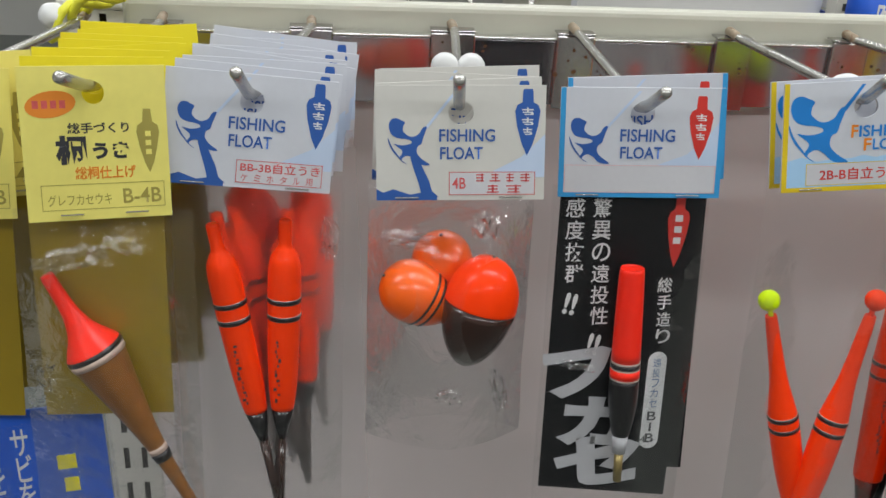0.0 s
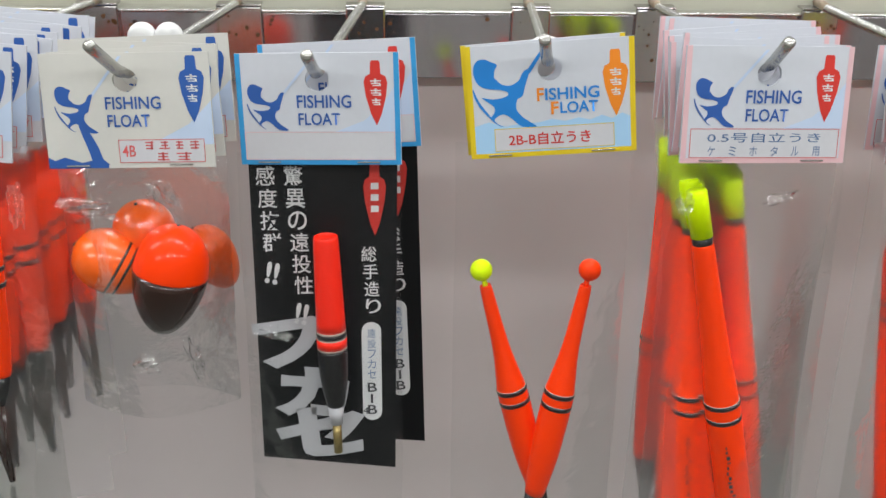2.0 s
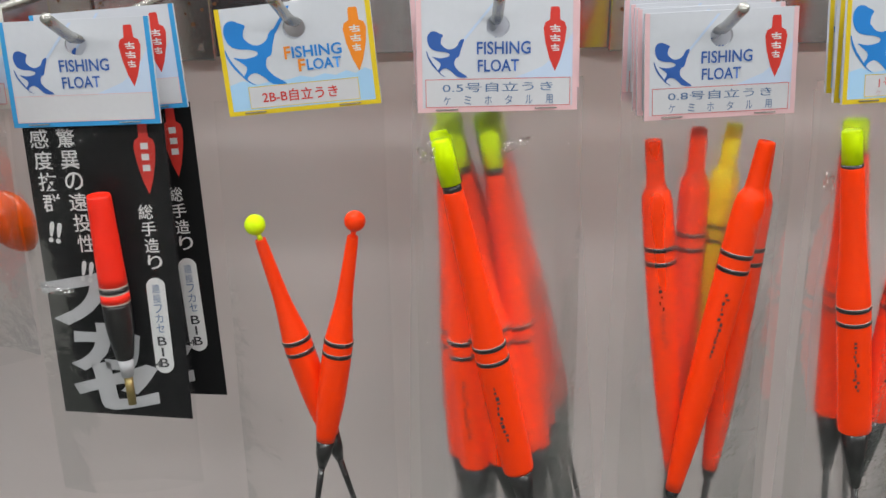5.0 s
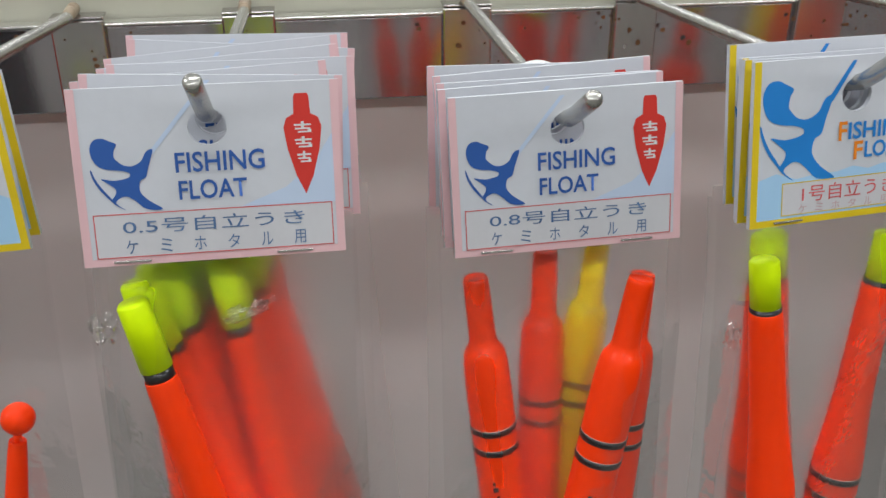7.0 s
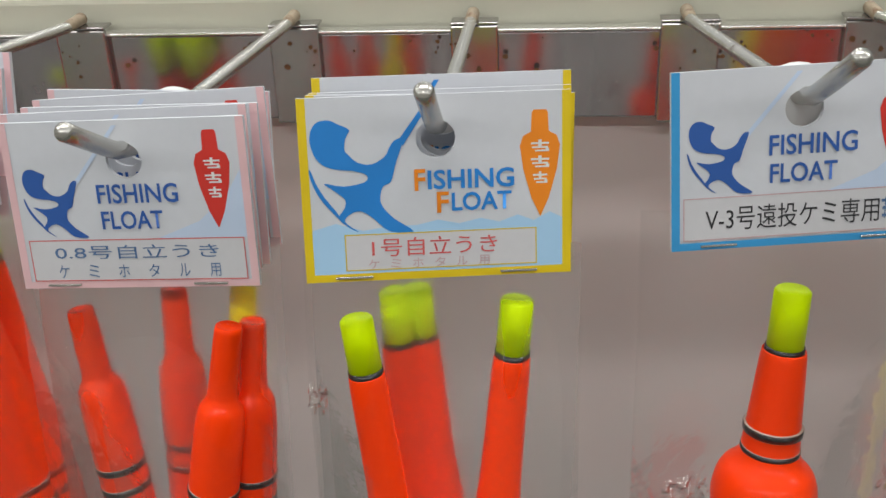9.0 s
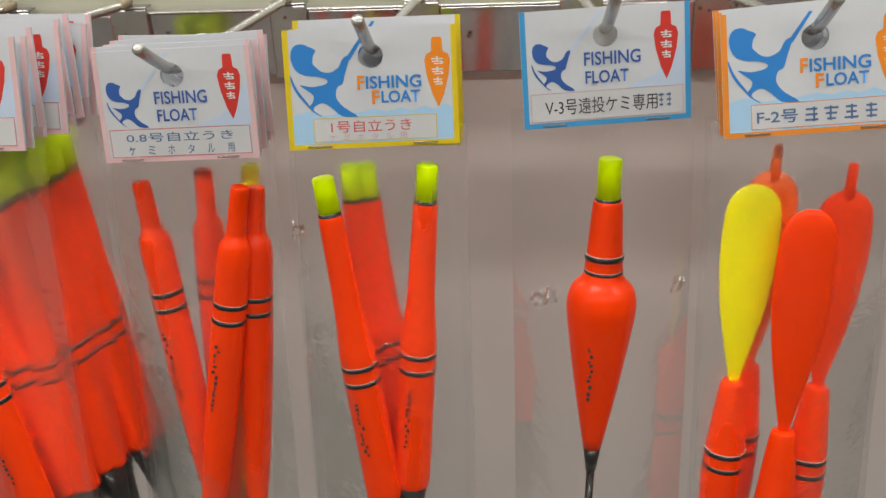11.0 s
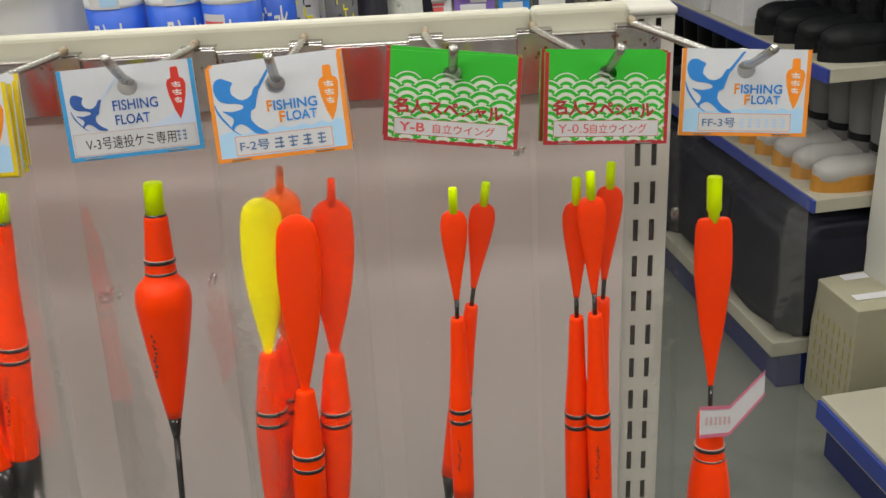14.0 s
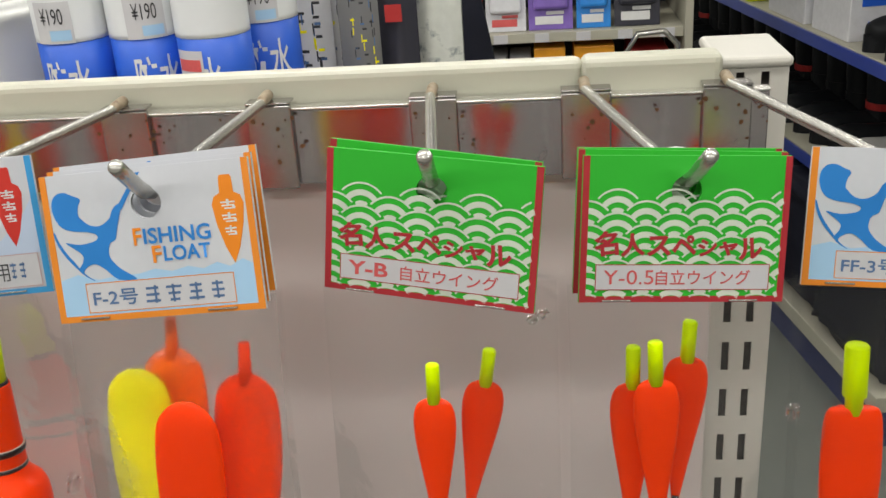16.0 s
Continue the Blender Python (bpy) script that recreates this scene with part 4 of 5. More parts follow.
# ---- the packages, hook by hook ----
# yellow cards with a bell-headed wooden float
pack("B", "yellow-carded clear bag with a red-headed brown wooden float")
t = PACKS["B"][0]
fit_card("B", card_yellow(t), 0.0693, 0.068)
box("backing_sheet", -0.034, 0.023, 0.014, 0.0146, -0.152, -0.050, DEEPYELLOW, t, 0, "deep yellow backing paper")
stack("B", 7, 0.0165, 21, 0.004, paper=YELLOWBACK)
copy_thing(t, pose(-0.210, 0.420, 1.366, LEAN, 2, 0))
copy_thing(t, pose(-0.206, 0.442, 1.366, LEAN, -2, 3))
fishing_float(t, (-0.0266, 0.006, -0.0802), (0.0165, 0.006, -0.1672), [
    ("float", WOOD, smooth_profile([(0.043, 0.0126), (0.052, 0.0110), (0.072, 0.0074), (0.092, 0.0046), (0.110, 0.0033), (0.135, 0.0025)])),
    ("head", HOTRED, smooth_profile([(0, 0.0018), (0.0012, 0.0030), (0.010, 0.0032), (0.020, 0.0040), (0.029, 0.0066), (0.036, 0.0110), (0.039, 0.0128)])),
    ("band", FBLACK, [(0.0388, 0.0129), (0.0412, 0.0131)]), ("white_band", RINGWHITE, [(0.0411, 0.0131), (0.0442, 0.0128)]),
    ("ring", RINGWHITE, [(0.0945, 0.0047), (0.098, 0.0044)]), ("ring", FBLACK, [(0.0975, 0.0046), (0.102, 0.0042)])], 28)
bag(t, 0.074, -0.050, 0.19, 0.010, 2, CRINKLE)
fold(t, -0.012, -0.066, 0.030, 0.010, 3, -0.014, 12)
fold(t, -0.026, -0.118, 0.010, 0.016, 4, -0.014)
fold(t, 0.010, -0.060, 0.016, 0.008, 5, -0.014, -20)

pack("C", "clear bag of slim orange floats, white and blue card")
t = PACKS["C"][0]
fit_card("C", card_shore(t, "BB", WHITE))
fishing_float(t, (-0.0195, 0.006, -0.0564), (-0.0113, 0.006, -0.0999), stick_c(), marks=(0.055, 0.085, 0.0076), size=1.03)
fishing_float(t, (0.013, 0.006, -0.0545), (0.0119, 0.006, -0.0956), stick_c(), marks=(0.055, 0.085, 0.0076), size=1.02)
stack("C", 8, 0.0115, 5, 0.003, films=(2, 5), length=0.20)
bag(t, 0.078, -0.0335, 0.235, 0.010, 3, FILM)
haze(t, 51, 0.010, 0.21)
fold(t, 0.033, -0.060, 0.008, 0.022, 6, -0.004)

pack("D", "small clear bag of orange and brown egg floats, cream card")
t = PACKS["D"][0]
fit_card("D", card_shore(t, "4B", CREAM))
stack("D", 3, 0.011, 9, 0.002)


def egg(key, c, axis, r, h, upper, lower, cut, lines=False):
    """An egg-shaped float; upper and lower colours meet at cut along its height."""
    a = Vector(axis).normalized()
    prof = [(h * (0.5 - 0.5 * math.cos(math.pi * k / 18)), max(0.0006, r * math.sin(math.pi * k / 18) * (1.0 + 0.16 * math.cos(math.pi * k / 18)))) for k in range(19)]
    p0 = Vector(c) - a * h / 2

    def clip(lo, hi):
        q = [p for p in prof if lo * h < p[0] < hi * h]

        def rad(s):
            f = math.acos(max(-1, min(1, 1 - 2 * s / h)))
            return max(0.0006, r * math.sin(f) * (1.0 + 0.16 * math.cos(f)))
        return [(lo * h, rad(lo * h)), *q, (hi * h, rad(hi * h))]

    ps = [("float", upper, clip(0.0, cut))]
    if cut < 1.0:
        ps.append(("lower_half", lower, clip(cut, 1.0)))
    if lines:
        for s in (0.56, 0.66):
            f = math.acos(1 - 2 * s)
            rr = r * math.sin(f) * (1.0 + 0.16 * math.cos(f)) + 0.0002
            ps.append(("ring", FBLACK, [(s * h - 0.0006, rr), (s * h + 0.0006, rr)]))
    ps.append(("pin", FBLACK, [(-0.0006, 0.0008), (0.002, 0.0008)]))
    fishing_float(PACKS[key][0], p0, p0 + a, ps, 28)


egg("D", (0.0118, 0.000, -0.0918), (-0.22, 0.0, -0.97), 0.0168, 0.054, ORANGE, FBROWN, 0.43)
egg("D", (-0.0150, 0.008, -0.0862), (0.80, 0.1, -0.50), 0.0145, 0.038, AMBER, AMBER, 1.0, True)
egg("D", (-0.0025, 0.022, -0.0786), (0.1, 0.3, -0.9), 0.0145, 0.039, AMBER, AMBER, 1.0)
egg("D", (0.0245, 0.040, -0.0950), (0.45, 0.1, -0.85), 0.0120, 0.036, AMBER, AMBER, 1.0)
bag(t, 0.076, -0.0335, 0.128, 0.026, 4, CRINKLE, y0=0.016)
fold(t, 0.022, -0.128, 0.007, 0.022, 7, -0.006, 12)
fold(t, -0.020, -0.056, 0.026, 0.008, 8, -0.004, -14)
fold(t, 0.012, -0.050, 0.012, 0.014, 9, -0.004, 30)
fold(t, 0.000, -0.132, 0.014, 0.008, 10, -0.006)

pack("E", "black package with a red and black float, blue-edged card")
t = PACKS["E"][0]
fit_card("E", card_plain(t, CYANEDGE, "blank"))
corners = [(-0.0325, -0.036), (0.0350, -0.036), (0.0335, -0.1905), (-0.0325, -0.1835)]
insert = mesh_ob("insert_card", [(x, y, z) for y in (0.006, 0.0066) for x, z in corners], [(0, 3, 2, 1), (4, 5, 6, 7), (0, 1, 5, 4), (1, 2, 6, 5), (2, 3, 7, 6), (3, 0, 4, 7)], BLACKCARD, t, "glossy black printed insert")
insert.matrix_basis = Matrix.Translation((0, 0, -0.036)) @ Matrix.Diagonal((1, 1, 1.05, 1)) @ Matrix.Translation((0, 0, 0.036))
YI = 0.0056


def vertical(body, x, z1, pitch, w, lean=0.0006, bold=0.008, material=WHITEPRINT):
    """A column of single letters from z1 downwards."""
    for k, ch in enumerate(body):
        h = pitch * (0.55 if ch == "!" else 0.86)
        text("letter", ch, x + lean * k - w / 2, z1 - pitch * k - h, w * (0.25 if ch == "!" else 1), h, YI, material, insert, bold)


vertical("驚異の遠投性", -0.0125, -0.040, 0.0102, 0.0088)
vertical("感度抜群", -0.0252, -0.040, 0.0102, 0.0088)
for xx, zz in ((-0.0120, -0.114), (-0.0250, -0.094)):
    text("letter", "!!", xx - 0.003, zz, 0.006, 0.0105, YI, WHITEPRINT, insert, 0.03, 12)
vertical("総手造り", 0.0215, -0.077, 0.0084, 0.0072)
pts = []
for k in range(24):
    a = 2 * math.pi * k / 24
    pts.append((0.0222 + 0.0048 * math.cos(a), -0.139 + (0.0205 if math.sin(a) > 0 else -0.0205) + 0.0048 * math.sin(a)))
flat("name_plate", [pts], YI, WHITEPRINT, insert)
for k, ch in enumerate("遠投フカセ"):
    text("plate_text", ch, 0.0202, -0.1215 - 0.0052 * k, 0.0040, 0.0044, YI - 0.0002, STAMPBLUE, insert, 0.0)
text("plate_text", "B\nI\nB", 0.0200, -0.161, 0.0046, 0.0165, YI - 0.0002, INK, insert, 0.01)
text("plate_text", "4", 0.0176, -0.161, 0.0026, 0.0036, YI - 0.0002, INK, insert, 0.0)
for ch, xx, zz, w, h, tn in (("フ", -0.032, -0.138, 0.034, 0.024, -8), ("カ", -0.026, -0.161, 0.036, 0.026, 4), ("セ", -0.024, -0.186, 0.045, 0.027, -6)):
    text("brush_letter", ch, xx, zz, w, h, YI, SILVER, insert, 0.06, tn)
half = [(0.16, 0.0), (0.20, 0.03), (0.22, 0.20), (0.42, 0.24), (0.50, 0.33), (0.42, 0.55), (0.22, 0.82), (0.0, 1.0)]
flat("emblem", [[(0.0245 + a * 0.0105, -0.038 - b * 0.034) for a, b in half] + [(0.0245 - a * 0.0105, -0.038 - b * 0.034) for a, b in half[-2::-1]]], YI, RED, insert)
flat("emblem_print", [rect(0.0227, -0.0505 - 0.0052 * k, 0.0263, -0.0475 - 0.0052 * k) for k in range(3)], YI - 0.0002, WHITEPRINT, insert)
fishing_float(t, (0.002, -0.002, -0.072), (0.0055, -0.002, -0.1873), [
    ("float", HOTRED, smooth_profile([(0, 0.0048), (0.0010, 0.0058), (0.020, 0.0064), (0.046, 0.0070)])), ("silver_line", RINGWHITE, [(0.0458, 0.0071), (0.0468, 0.0071)]), ("ring", FBLACK, [(0.0467, 0.0072), (0.0492, 0.0072)]), ("silver_line", RINGWHITE, [(0.0491, 0.0072), (0.0500, 0.0072)]), ("ring", HOTRED, [(0.0499, 0.0072), (0.0545, 0.0072)]), ("silver_line", RINGWHITE, [(0.0544, 0.0072), (0.0553, 0.0072)]),
    ("lower_half", FBLACK, smooth_profile([(0.0552, 0.0071), (0.068, 0.0069), (0.080, 0.0054), (0.086, 0.0042)])), ("collar", SILVER, [(0.0855, 0.0041), (0.096, 0.0030)]), ("pin", BRASS, [(0.0955, 0.0022), (0.112, 0.0021)])], 24)
copy_thing(t, pose(0.0935, 0.4400, 1.3625, LEAN, -2.2, 0))
bag(t, 0.074, -0.0335, 0.20, 0.0075, 6, FILM)
fold(t, -0.022, -0.118, 0.020, 0.004, 18, -0.008, -14)

pack("F", "clear bag of two ball-tipped orange floats, yellow-edged card")
t = PACKS["F"][0]
fit_card("F", card_wave(t, YELLOWEDGE, "2B"))
stack("F", 1, 0.012, 31, 0.002)
fishing_float(t, (-0.0266, 0.01, -0.0971), (-0.0091, 0.01, -0.1632), stick_f(LIME), size=1.02)
fishing_float(t, (0.0237, 0.002, -0.0942), (0.012, 0.002, -0.1613), stick_f(ORANGE), size=1.02)
bag(t, 0.080, -0.0335, 0.25, 0.009, 7, FILM)

pack("G", "clear bag of long orange floats with yellow tips, pink-edged card")
t = PACKS["G"][0]
fit_card("G", card_plain(t, PINK, "0.5号自立うき"))
fishing_float(t, (-0.0269, 0.0, -0.0512), (-0.0033, 0.0, -0.1614), stick_g(), marks=(0.128, 0.160, 0.0085))
fishing_float(t, (-0.0247, 0.012, -0.0508), (-0.016, 0.012, -0.1624), stick_g(), marks=(0.128, 0.160, 0.0085))
fishing_float(t, (-0.003, 0.024, -0.049), (0.013, 0.024, -0.158), stick_g())
stack("G", 7, 0.0095, 12, 0.0050, films=(1, 3, 5), length=0.26, drift=0.0014)
bag(t, 0.080, -0.0335, 0.26, 0.010, 8, FILM)
haze(t, 52, 0.010)
fold(t, -0.034, -0.056, 0.008, 0.010, 11, -0.008)
fold(t, 0.008, -0.052, 0.016, 0.005, 12, -0.010, 20)

pack("H", "clear bag of orange and yellow stick floats, pink-edged card")
t = PACKS["H"][0]
fit_card("H", card_plain(t, PINK, "0.8号自立うき"))
stack("H", 4, 0.0085, 14, 0.003, films=(2,), length=0.25)
fishing_float(t, (0.0257, 0.0, -0.0513), (0.014, 0.0, -0.115), stick_h(), marks=(0.075, 0.110, 0.0080), size=1.02)
fishing_float(t, (0.0298, 0.01, -0.054), (0.0247, 0.01, -0.1105), stick_h(), size=0.96)
fishing_float(t, (-0.0265, 0.012, -0.052), (-0.0202, 0.012, -0.1104), stick_h(), marks=(0.075, 0.110, 0.0080), size=0.98)
fishing_float(t, (-0.0001, 0.024, -0.0489), (-0.0012, 0.024, -0.1077), stick_h(), size=0.98)
fishing_float(t, (0.0208, 0.032, -0.0488), (0.0143, 0.032, -0.1056), stick_h(GOLDY), size=0.96)
bag(t, 0.079, -0.0335, 0.26, 0.010, 9, FILM)
haze(t, 53, 0.008)

pack("I", "clear bag of orange floats with green-yellow tips, yellow-edged card")
t = PACKS["I"][0]
fit_card("I", card_wave(t, YELLOWEDGE, "1"))
stack("I", 3, 0.006, 15, 0.0009, films=(1,), length=0.25)
fishing_float(t, (-0.0247, 0.0, -0.0528), (-0.0131, 0.0, -0.148), stick_i(), marks=(0.110, 0.140, 0.0087), size=0.98)
fishing_float(t, (0.0218, 0.006, -0.0486), (0.0133, 0.006, -0.1444), stick_i(), marks=(0.110, 0.140, 0.0087), size=0.98)
fishing_float(t, (-0.016, 0.018, -0.0512), (-0.0124, 0.018, -0.148), stick_i(), size=0.98)
fishing_float(t, (-0.0104, 0.024, -0.0524), (-0.0032, 0.024, -0.1434), stick_i(), size=0.95)
bag(t, 0.080, -0.0335, 0.27, 0.010, 10, FILM)
haze(t, 54, 0.014)
fold(t, -0.036, -0.076, 0.006, 0.010, 13, -0.006)
tag = mesh_ob("insert_slip", [(0.010, -0.004, -0.262), (0.040, -0.004, -0.243), (0.043, -0.004, -0.258), (0.010, -0.004, -0.282)], [(0, 3, 2, 1)], STICKER, t, "white slip with a pink edge")
flat("slip_edge", [[(0.010, -0.264), (0.040, -0.245), (0.040, -0.243), (0.010, -0.262)]], -0.0043, NETPINK, tag)

pack("J", "clear bag with one fat orange bulb float, blue-edged card")
t = PACKS["J"][0]
fit_card("J", card_plain(t, CYANEDGE, "V"))
fishing_float(t, (0.0038, 0.008, -0.0555), (-0.0066, 0.008, -0.2842), bulb_j(), 28, marks=(0.070, 0.105, 0.0125), size=1.08, fat=1.04)
bag(t, 0.082, -0.0335, 0.27, 0.014, 11, FILM, y0=0.010)
fold(t, -0.026, -0.118, 0.014, 0.009, 14, -0.004, 20)
fold(t, 0.034, -0.112, 0.005, 0.009, 15, -0.002, -20)

pack("K", "clear bag of orange and yellow leaf-finned floats, orange-edged card")
t = PACKS["K"][0]
fit_card("K", card_wave(t, ORANGEEDGE, "F"))
stack("K", 2, 0.007, 16, 0.001)
fishing_float(t, (-0.0168, 0.01, -0.0641), (-0.024, 0.01, -0.1997), leaf_k(GOLDY, False))
fishing_float(t, (0.0044, -0.002, -0.0719), (-0.002, -0.002, -0.215), leaf_k(ORANGE, False), size=1.12)
fishing_float(t, (0.0228, 0.012, -0.0674), (0.014, 0.012, -0.2035), leaf_k(ORANGE))
fishing_float(t, (-0.0071, 0.022, -0.0611), (-0.0165, 0.022, -0.2062), leaf_k(AMBER))
bag(t, 0.081, -0.0335, 0.28, 0.012, 12, FILM, y0=0.004)
haze(t, 55, 0.006)

pack("L", "clear bag of two winged orange floats under a green wave card")
t = PACKS["L"][0]
fit_card("L", card_green(t, "Y-B 自立ウイング"))
stack("L", 1, 0.006, 17, 0.0008)
fishing_float(t, (-0.0034, 0.0, -0.0621), (-0.0053, 0.0, -0.2012), wing_l(), marks=(0.145, 0.165, 0.0066), size=1.055)
fishing_float(t, (0.0161, 0.016, -0.0635), (-0.0140, 0.018, -0.2555), wing_l(), size=1.03)
bag(t, 0.081, -0.0335, 0.28, 0.010, 13, FILM)
fold(t, 0.034, -0.042, 0.008, 0.004, 16, -0.008, 30)

pack("M", "clear bag of three winged orange floats under a green wave card")
t = PACKS["M"][0]
fit_card("M", card_green(t, "Y-0.5 自立ウイング"))
stack("M", 2, 0.005, 18, 0.0008)
fishing_float(t, (-0.0102, 0.0, -0.0541), (-0.0067, 0.0, -0.21), wing_l(), marks=(0.145, 0.165, 0.0066), size=1.17, fat=1.08)
fishing_float(t, (-0.017, 0.008, -0.0591), (-0.019, 0.008, -0.2138), wing_l(), size=1.16, fat=1.08)
fishing_float(t, (0.0044, 0.016, -0.0528), (-0.001, 0.016, -0.1366), wing_l(), size=1.14, fat=1.08)
bag(t, 0.081, -0.0335, 0.28, 0.010, 14, FILM)
fold(t, 0.037, -0.080, 0.005, 0.007, 17, -0.004)

pack("N", "clear bag with one large finned orange float, orange-edged card")
t = PACKS["N"][0]
fit_card("N", card_wave(t, ORANGEEDGE, "FF"))
fishing_float(t, (-0.014, 0.008, -0.0627), (-0.013, 0.008, -0.1988), wing_n(), 24, size=1.08, fat=1.06)
bag(t, 0.080, -0.0335, 0.28, 0.012, 15, FILM)
tag = mesh_ob("insert_slip", [(-0.0225, -0.004, -0.207), (-0.0225, -0.004, -0.227), (-0.004, -0.004, -0.226), (0.017, -0.004, -0.200), (0.017, -0.004, -0.184), (-0.004, -0.004, -0.207)], [(0, 1, 2, 5), (5, 2, 3, 4)], STICKER, t, "white slip with a pink edge")
flat("slip_edge", [[(-0.0225, -0.228), (-0.004, -0.227), (0.0175, -0.2005), (0.0175, -0.198), (-0.004, -0.2245), (-0.0225, -0.2255)], [(-0.0225, -0.2085), (-0.004, -0.2085), (0.017, -0.1855), (0.017, -0.183), (-0.004, -0.206), (-0.0225, -0.206)]], -0.0043, NETPINK, tag)
glyph_line = [rect(-0.019 + 0.0028 * k, -0.219, -0.0175 + 0.0028 * k, -0.2135) for k in range(6)]
flat("slip_print", glyph_line, -0.0044, FADED, tag)

# a blue-carded package on a lower hook
t = thing("tackle_package", "blue printed package with white lettering on a lower hook", "tackle package", "", pose(-0.193, 0.432, 1.205, LEAN, -2, 8))
b = box("blue_card", -0.030, 0.030, 0.0, 0.0012, -0.20, 0.0, CANBLUE, t, 0.0003)
text("vertical_text", "\n".join("サビを止め"), -0.014, -0.085, 0.0085, 0.075, -0.0004, WHITEPRINT, b, 0.01)
text("vertical_text", "\n".join("をスムー"), -0.027, -0.088, 0.0085, 0.060, -0.0004, WHITEPRINT, b, 0.01)
flat("print", [rect(0.006 + 0.002 * (k % 2), -0.035 - 0.013 * k, 0.015, -0.027 - 0.013 * k) for k in range(5)], -0.0004, GOLDY, b)
bag(t, 0.066, 0.004, 0.21, 0.006, 21, CRINKLE)

# yellow cord tied round the rail end
t = thing("yellow_cord", "bright yellow plastic cord knotted round the rail end", "cord", m=Matrix.Translation((-0.188, 0.602, 1.356)))
for q in range(3):
    pts = []
    for k in range(16):
        f = k / 15
        pts.append((-0.022 + 0.05 * f + 0.003 * math.sin(9 * f + q), 0.012 * math.sin(5 * f + q * 2), -0.006 + 0.030 * f + 0.005 * math.sin(11 * f + q * 2.1)))
    mesh_ob("strand", *tube(pts, 0.0026, 8), RIBBON, t, smooth=True)
mesh_ob("knot", *lathe(smooth_profile([(0, 0.002), (0.003, 0.007), (0.010, 0.008), (0.015, 0.003)]), (-0.022, -0.006, -0.004), (0.6, 0, 0.8), 12), PLASTIC, t, smooth=True)


# ---- the far side of the rack ----
def wrap(name, body, a0, a1, z0, z1, r, material, parent, bold=0.02):
    """Lettering bent round an upright can; angles in degrees from its front."""
    me = text_mesh(body, material, bold).copy()
    for v in me.vertices:
        a = radians(a0 + (a1 - a0) * v.co.x)
        v.co = (r * math.sin(a), -r * math.cos(a), z0 + (z1 - z0) * v.co.z)
    ob = new(name, me)
    ob.parent = parent
    return ob


def patch(name, a0, a1, z0, z1, r, material, parent):
    vs, fs = [], []
    for k in range(9):
        a = radians(a0 + (a1 - a0) * k / 8)
        vs += [(r * math.sin(a), -r * math.cos(a), z0), (r * math.sin(a), -r * math.cos(a), z1)]
    for k in range(8):
        fs.append((2 * k, 2 * k + 2, 2 * k + 3, 2 * k + 1))
    return mesh_ob(name, vs, fs, material, parent, smooth=True)


def spray_can(x, y, turn, price=True):
    t = thing("spray_can", "white and blue waterproofing spray can with a white cap", "spray can", "spray cans behind the rail", pose(x, y, 1.1655, 0, 0, turn) @ Matrix.Diagonal((0.92, 0.92, 1.09, 1)))
    b = mesh_ob("can", *lathe(smooth_profile([(0, 0.027), (0.004, 0.0298), (0.02, 0.0300), (0.168, 0.0300)]), (0, 0, 0), (0, 0, 1), 32), CANBLUE, t, smooth=True)
    mesh_ob("cap", *lathe(smooth_profile([(0.168, 0.0303), (0.19, 0.0303), (0.222, 0.0303), (0.240, 0.0296), (0.252, 0.0262), (0.258, 0.018), (0.259, 0.004)]), (0, 0, 0), (0, 0, 1), 32), CANWHITE, t, "white plastic cap", True)
    wrap("lettering", "防水", -32, 40, 0.126, 0.156, 0.0304, WHITEPRINT, b, 0.01)
    if price:
        p = patch("price_sticker", -34, 26, 0.168, 0.196, 0.0308, STICKER, t)
        wrap("price", "¥190", -22, 14, 0.181, 0.192, 0.0312, INK, p, 0.0)
        patch("price_bar", -10, 22, 0.170, 0.177, 0.0311, WAVE, p)
    else:
        p = patch("label_panel", -40, 12, 0.105, 0.160, 0.0306, STICKER, t)
        patch("label_bar", -36, 8, 0.146, 0.154, 0.0309, SOFTRED, p)


spray_can(0.436, 0.850, 0)
spray_can(0.493, 0.852, 26)
spray_can(0.548, 0.842, -16, False)
spray_can(0.573, 0.895, 14)

t = thing("storage_tub", "white plastic storage tub with a rounded rim", "tub", m=pose(0.285, 0.90, 1.166))
mesh_ob("tub", *lathe(smooth_profile([(0, 0.085), (0.01, 0.095), (0.15, 0.108), (0.185, 0.112), (0.20, 0.118), (0.203, 0.112), (0.196, 0.106), (0.02, 0.09)]), (0, 0, 0), (0, 0, 1), 40, caps=False), PLASTIC, t, smooth=True)
box("tub_floor", -0.06, 0.06, -0.06, 0.06, 0.004, 0.008, PLASTIC, t, 0)

t = thing("wire_basket", "grey wire basket behind the storage tub", "basket", m=pose(0.12, 1.45, 1.30))
for k in range(5):
    mesh_ob("wire", *tube([(-0.15, 0, -0.06 + 0.03 * k), (0.15, 0, -0.06 + 0.03 * k)], 0.003, 8), STEEL, t, smooth=True)
for k in range(4):
    mesh_ob("upright_wire", *tube([(-0.14 + 0.09 * k, 0.004, -1.30), (-0.14 + 0.09 * k, 0.004, 0.08)], 0.004, 8), STEEL, t, smooth=True)


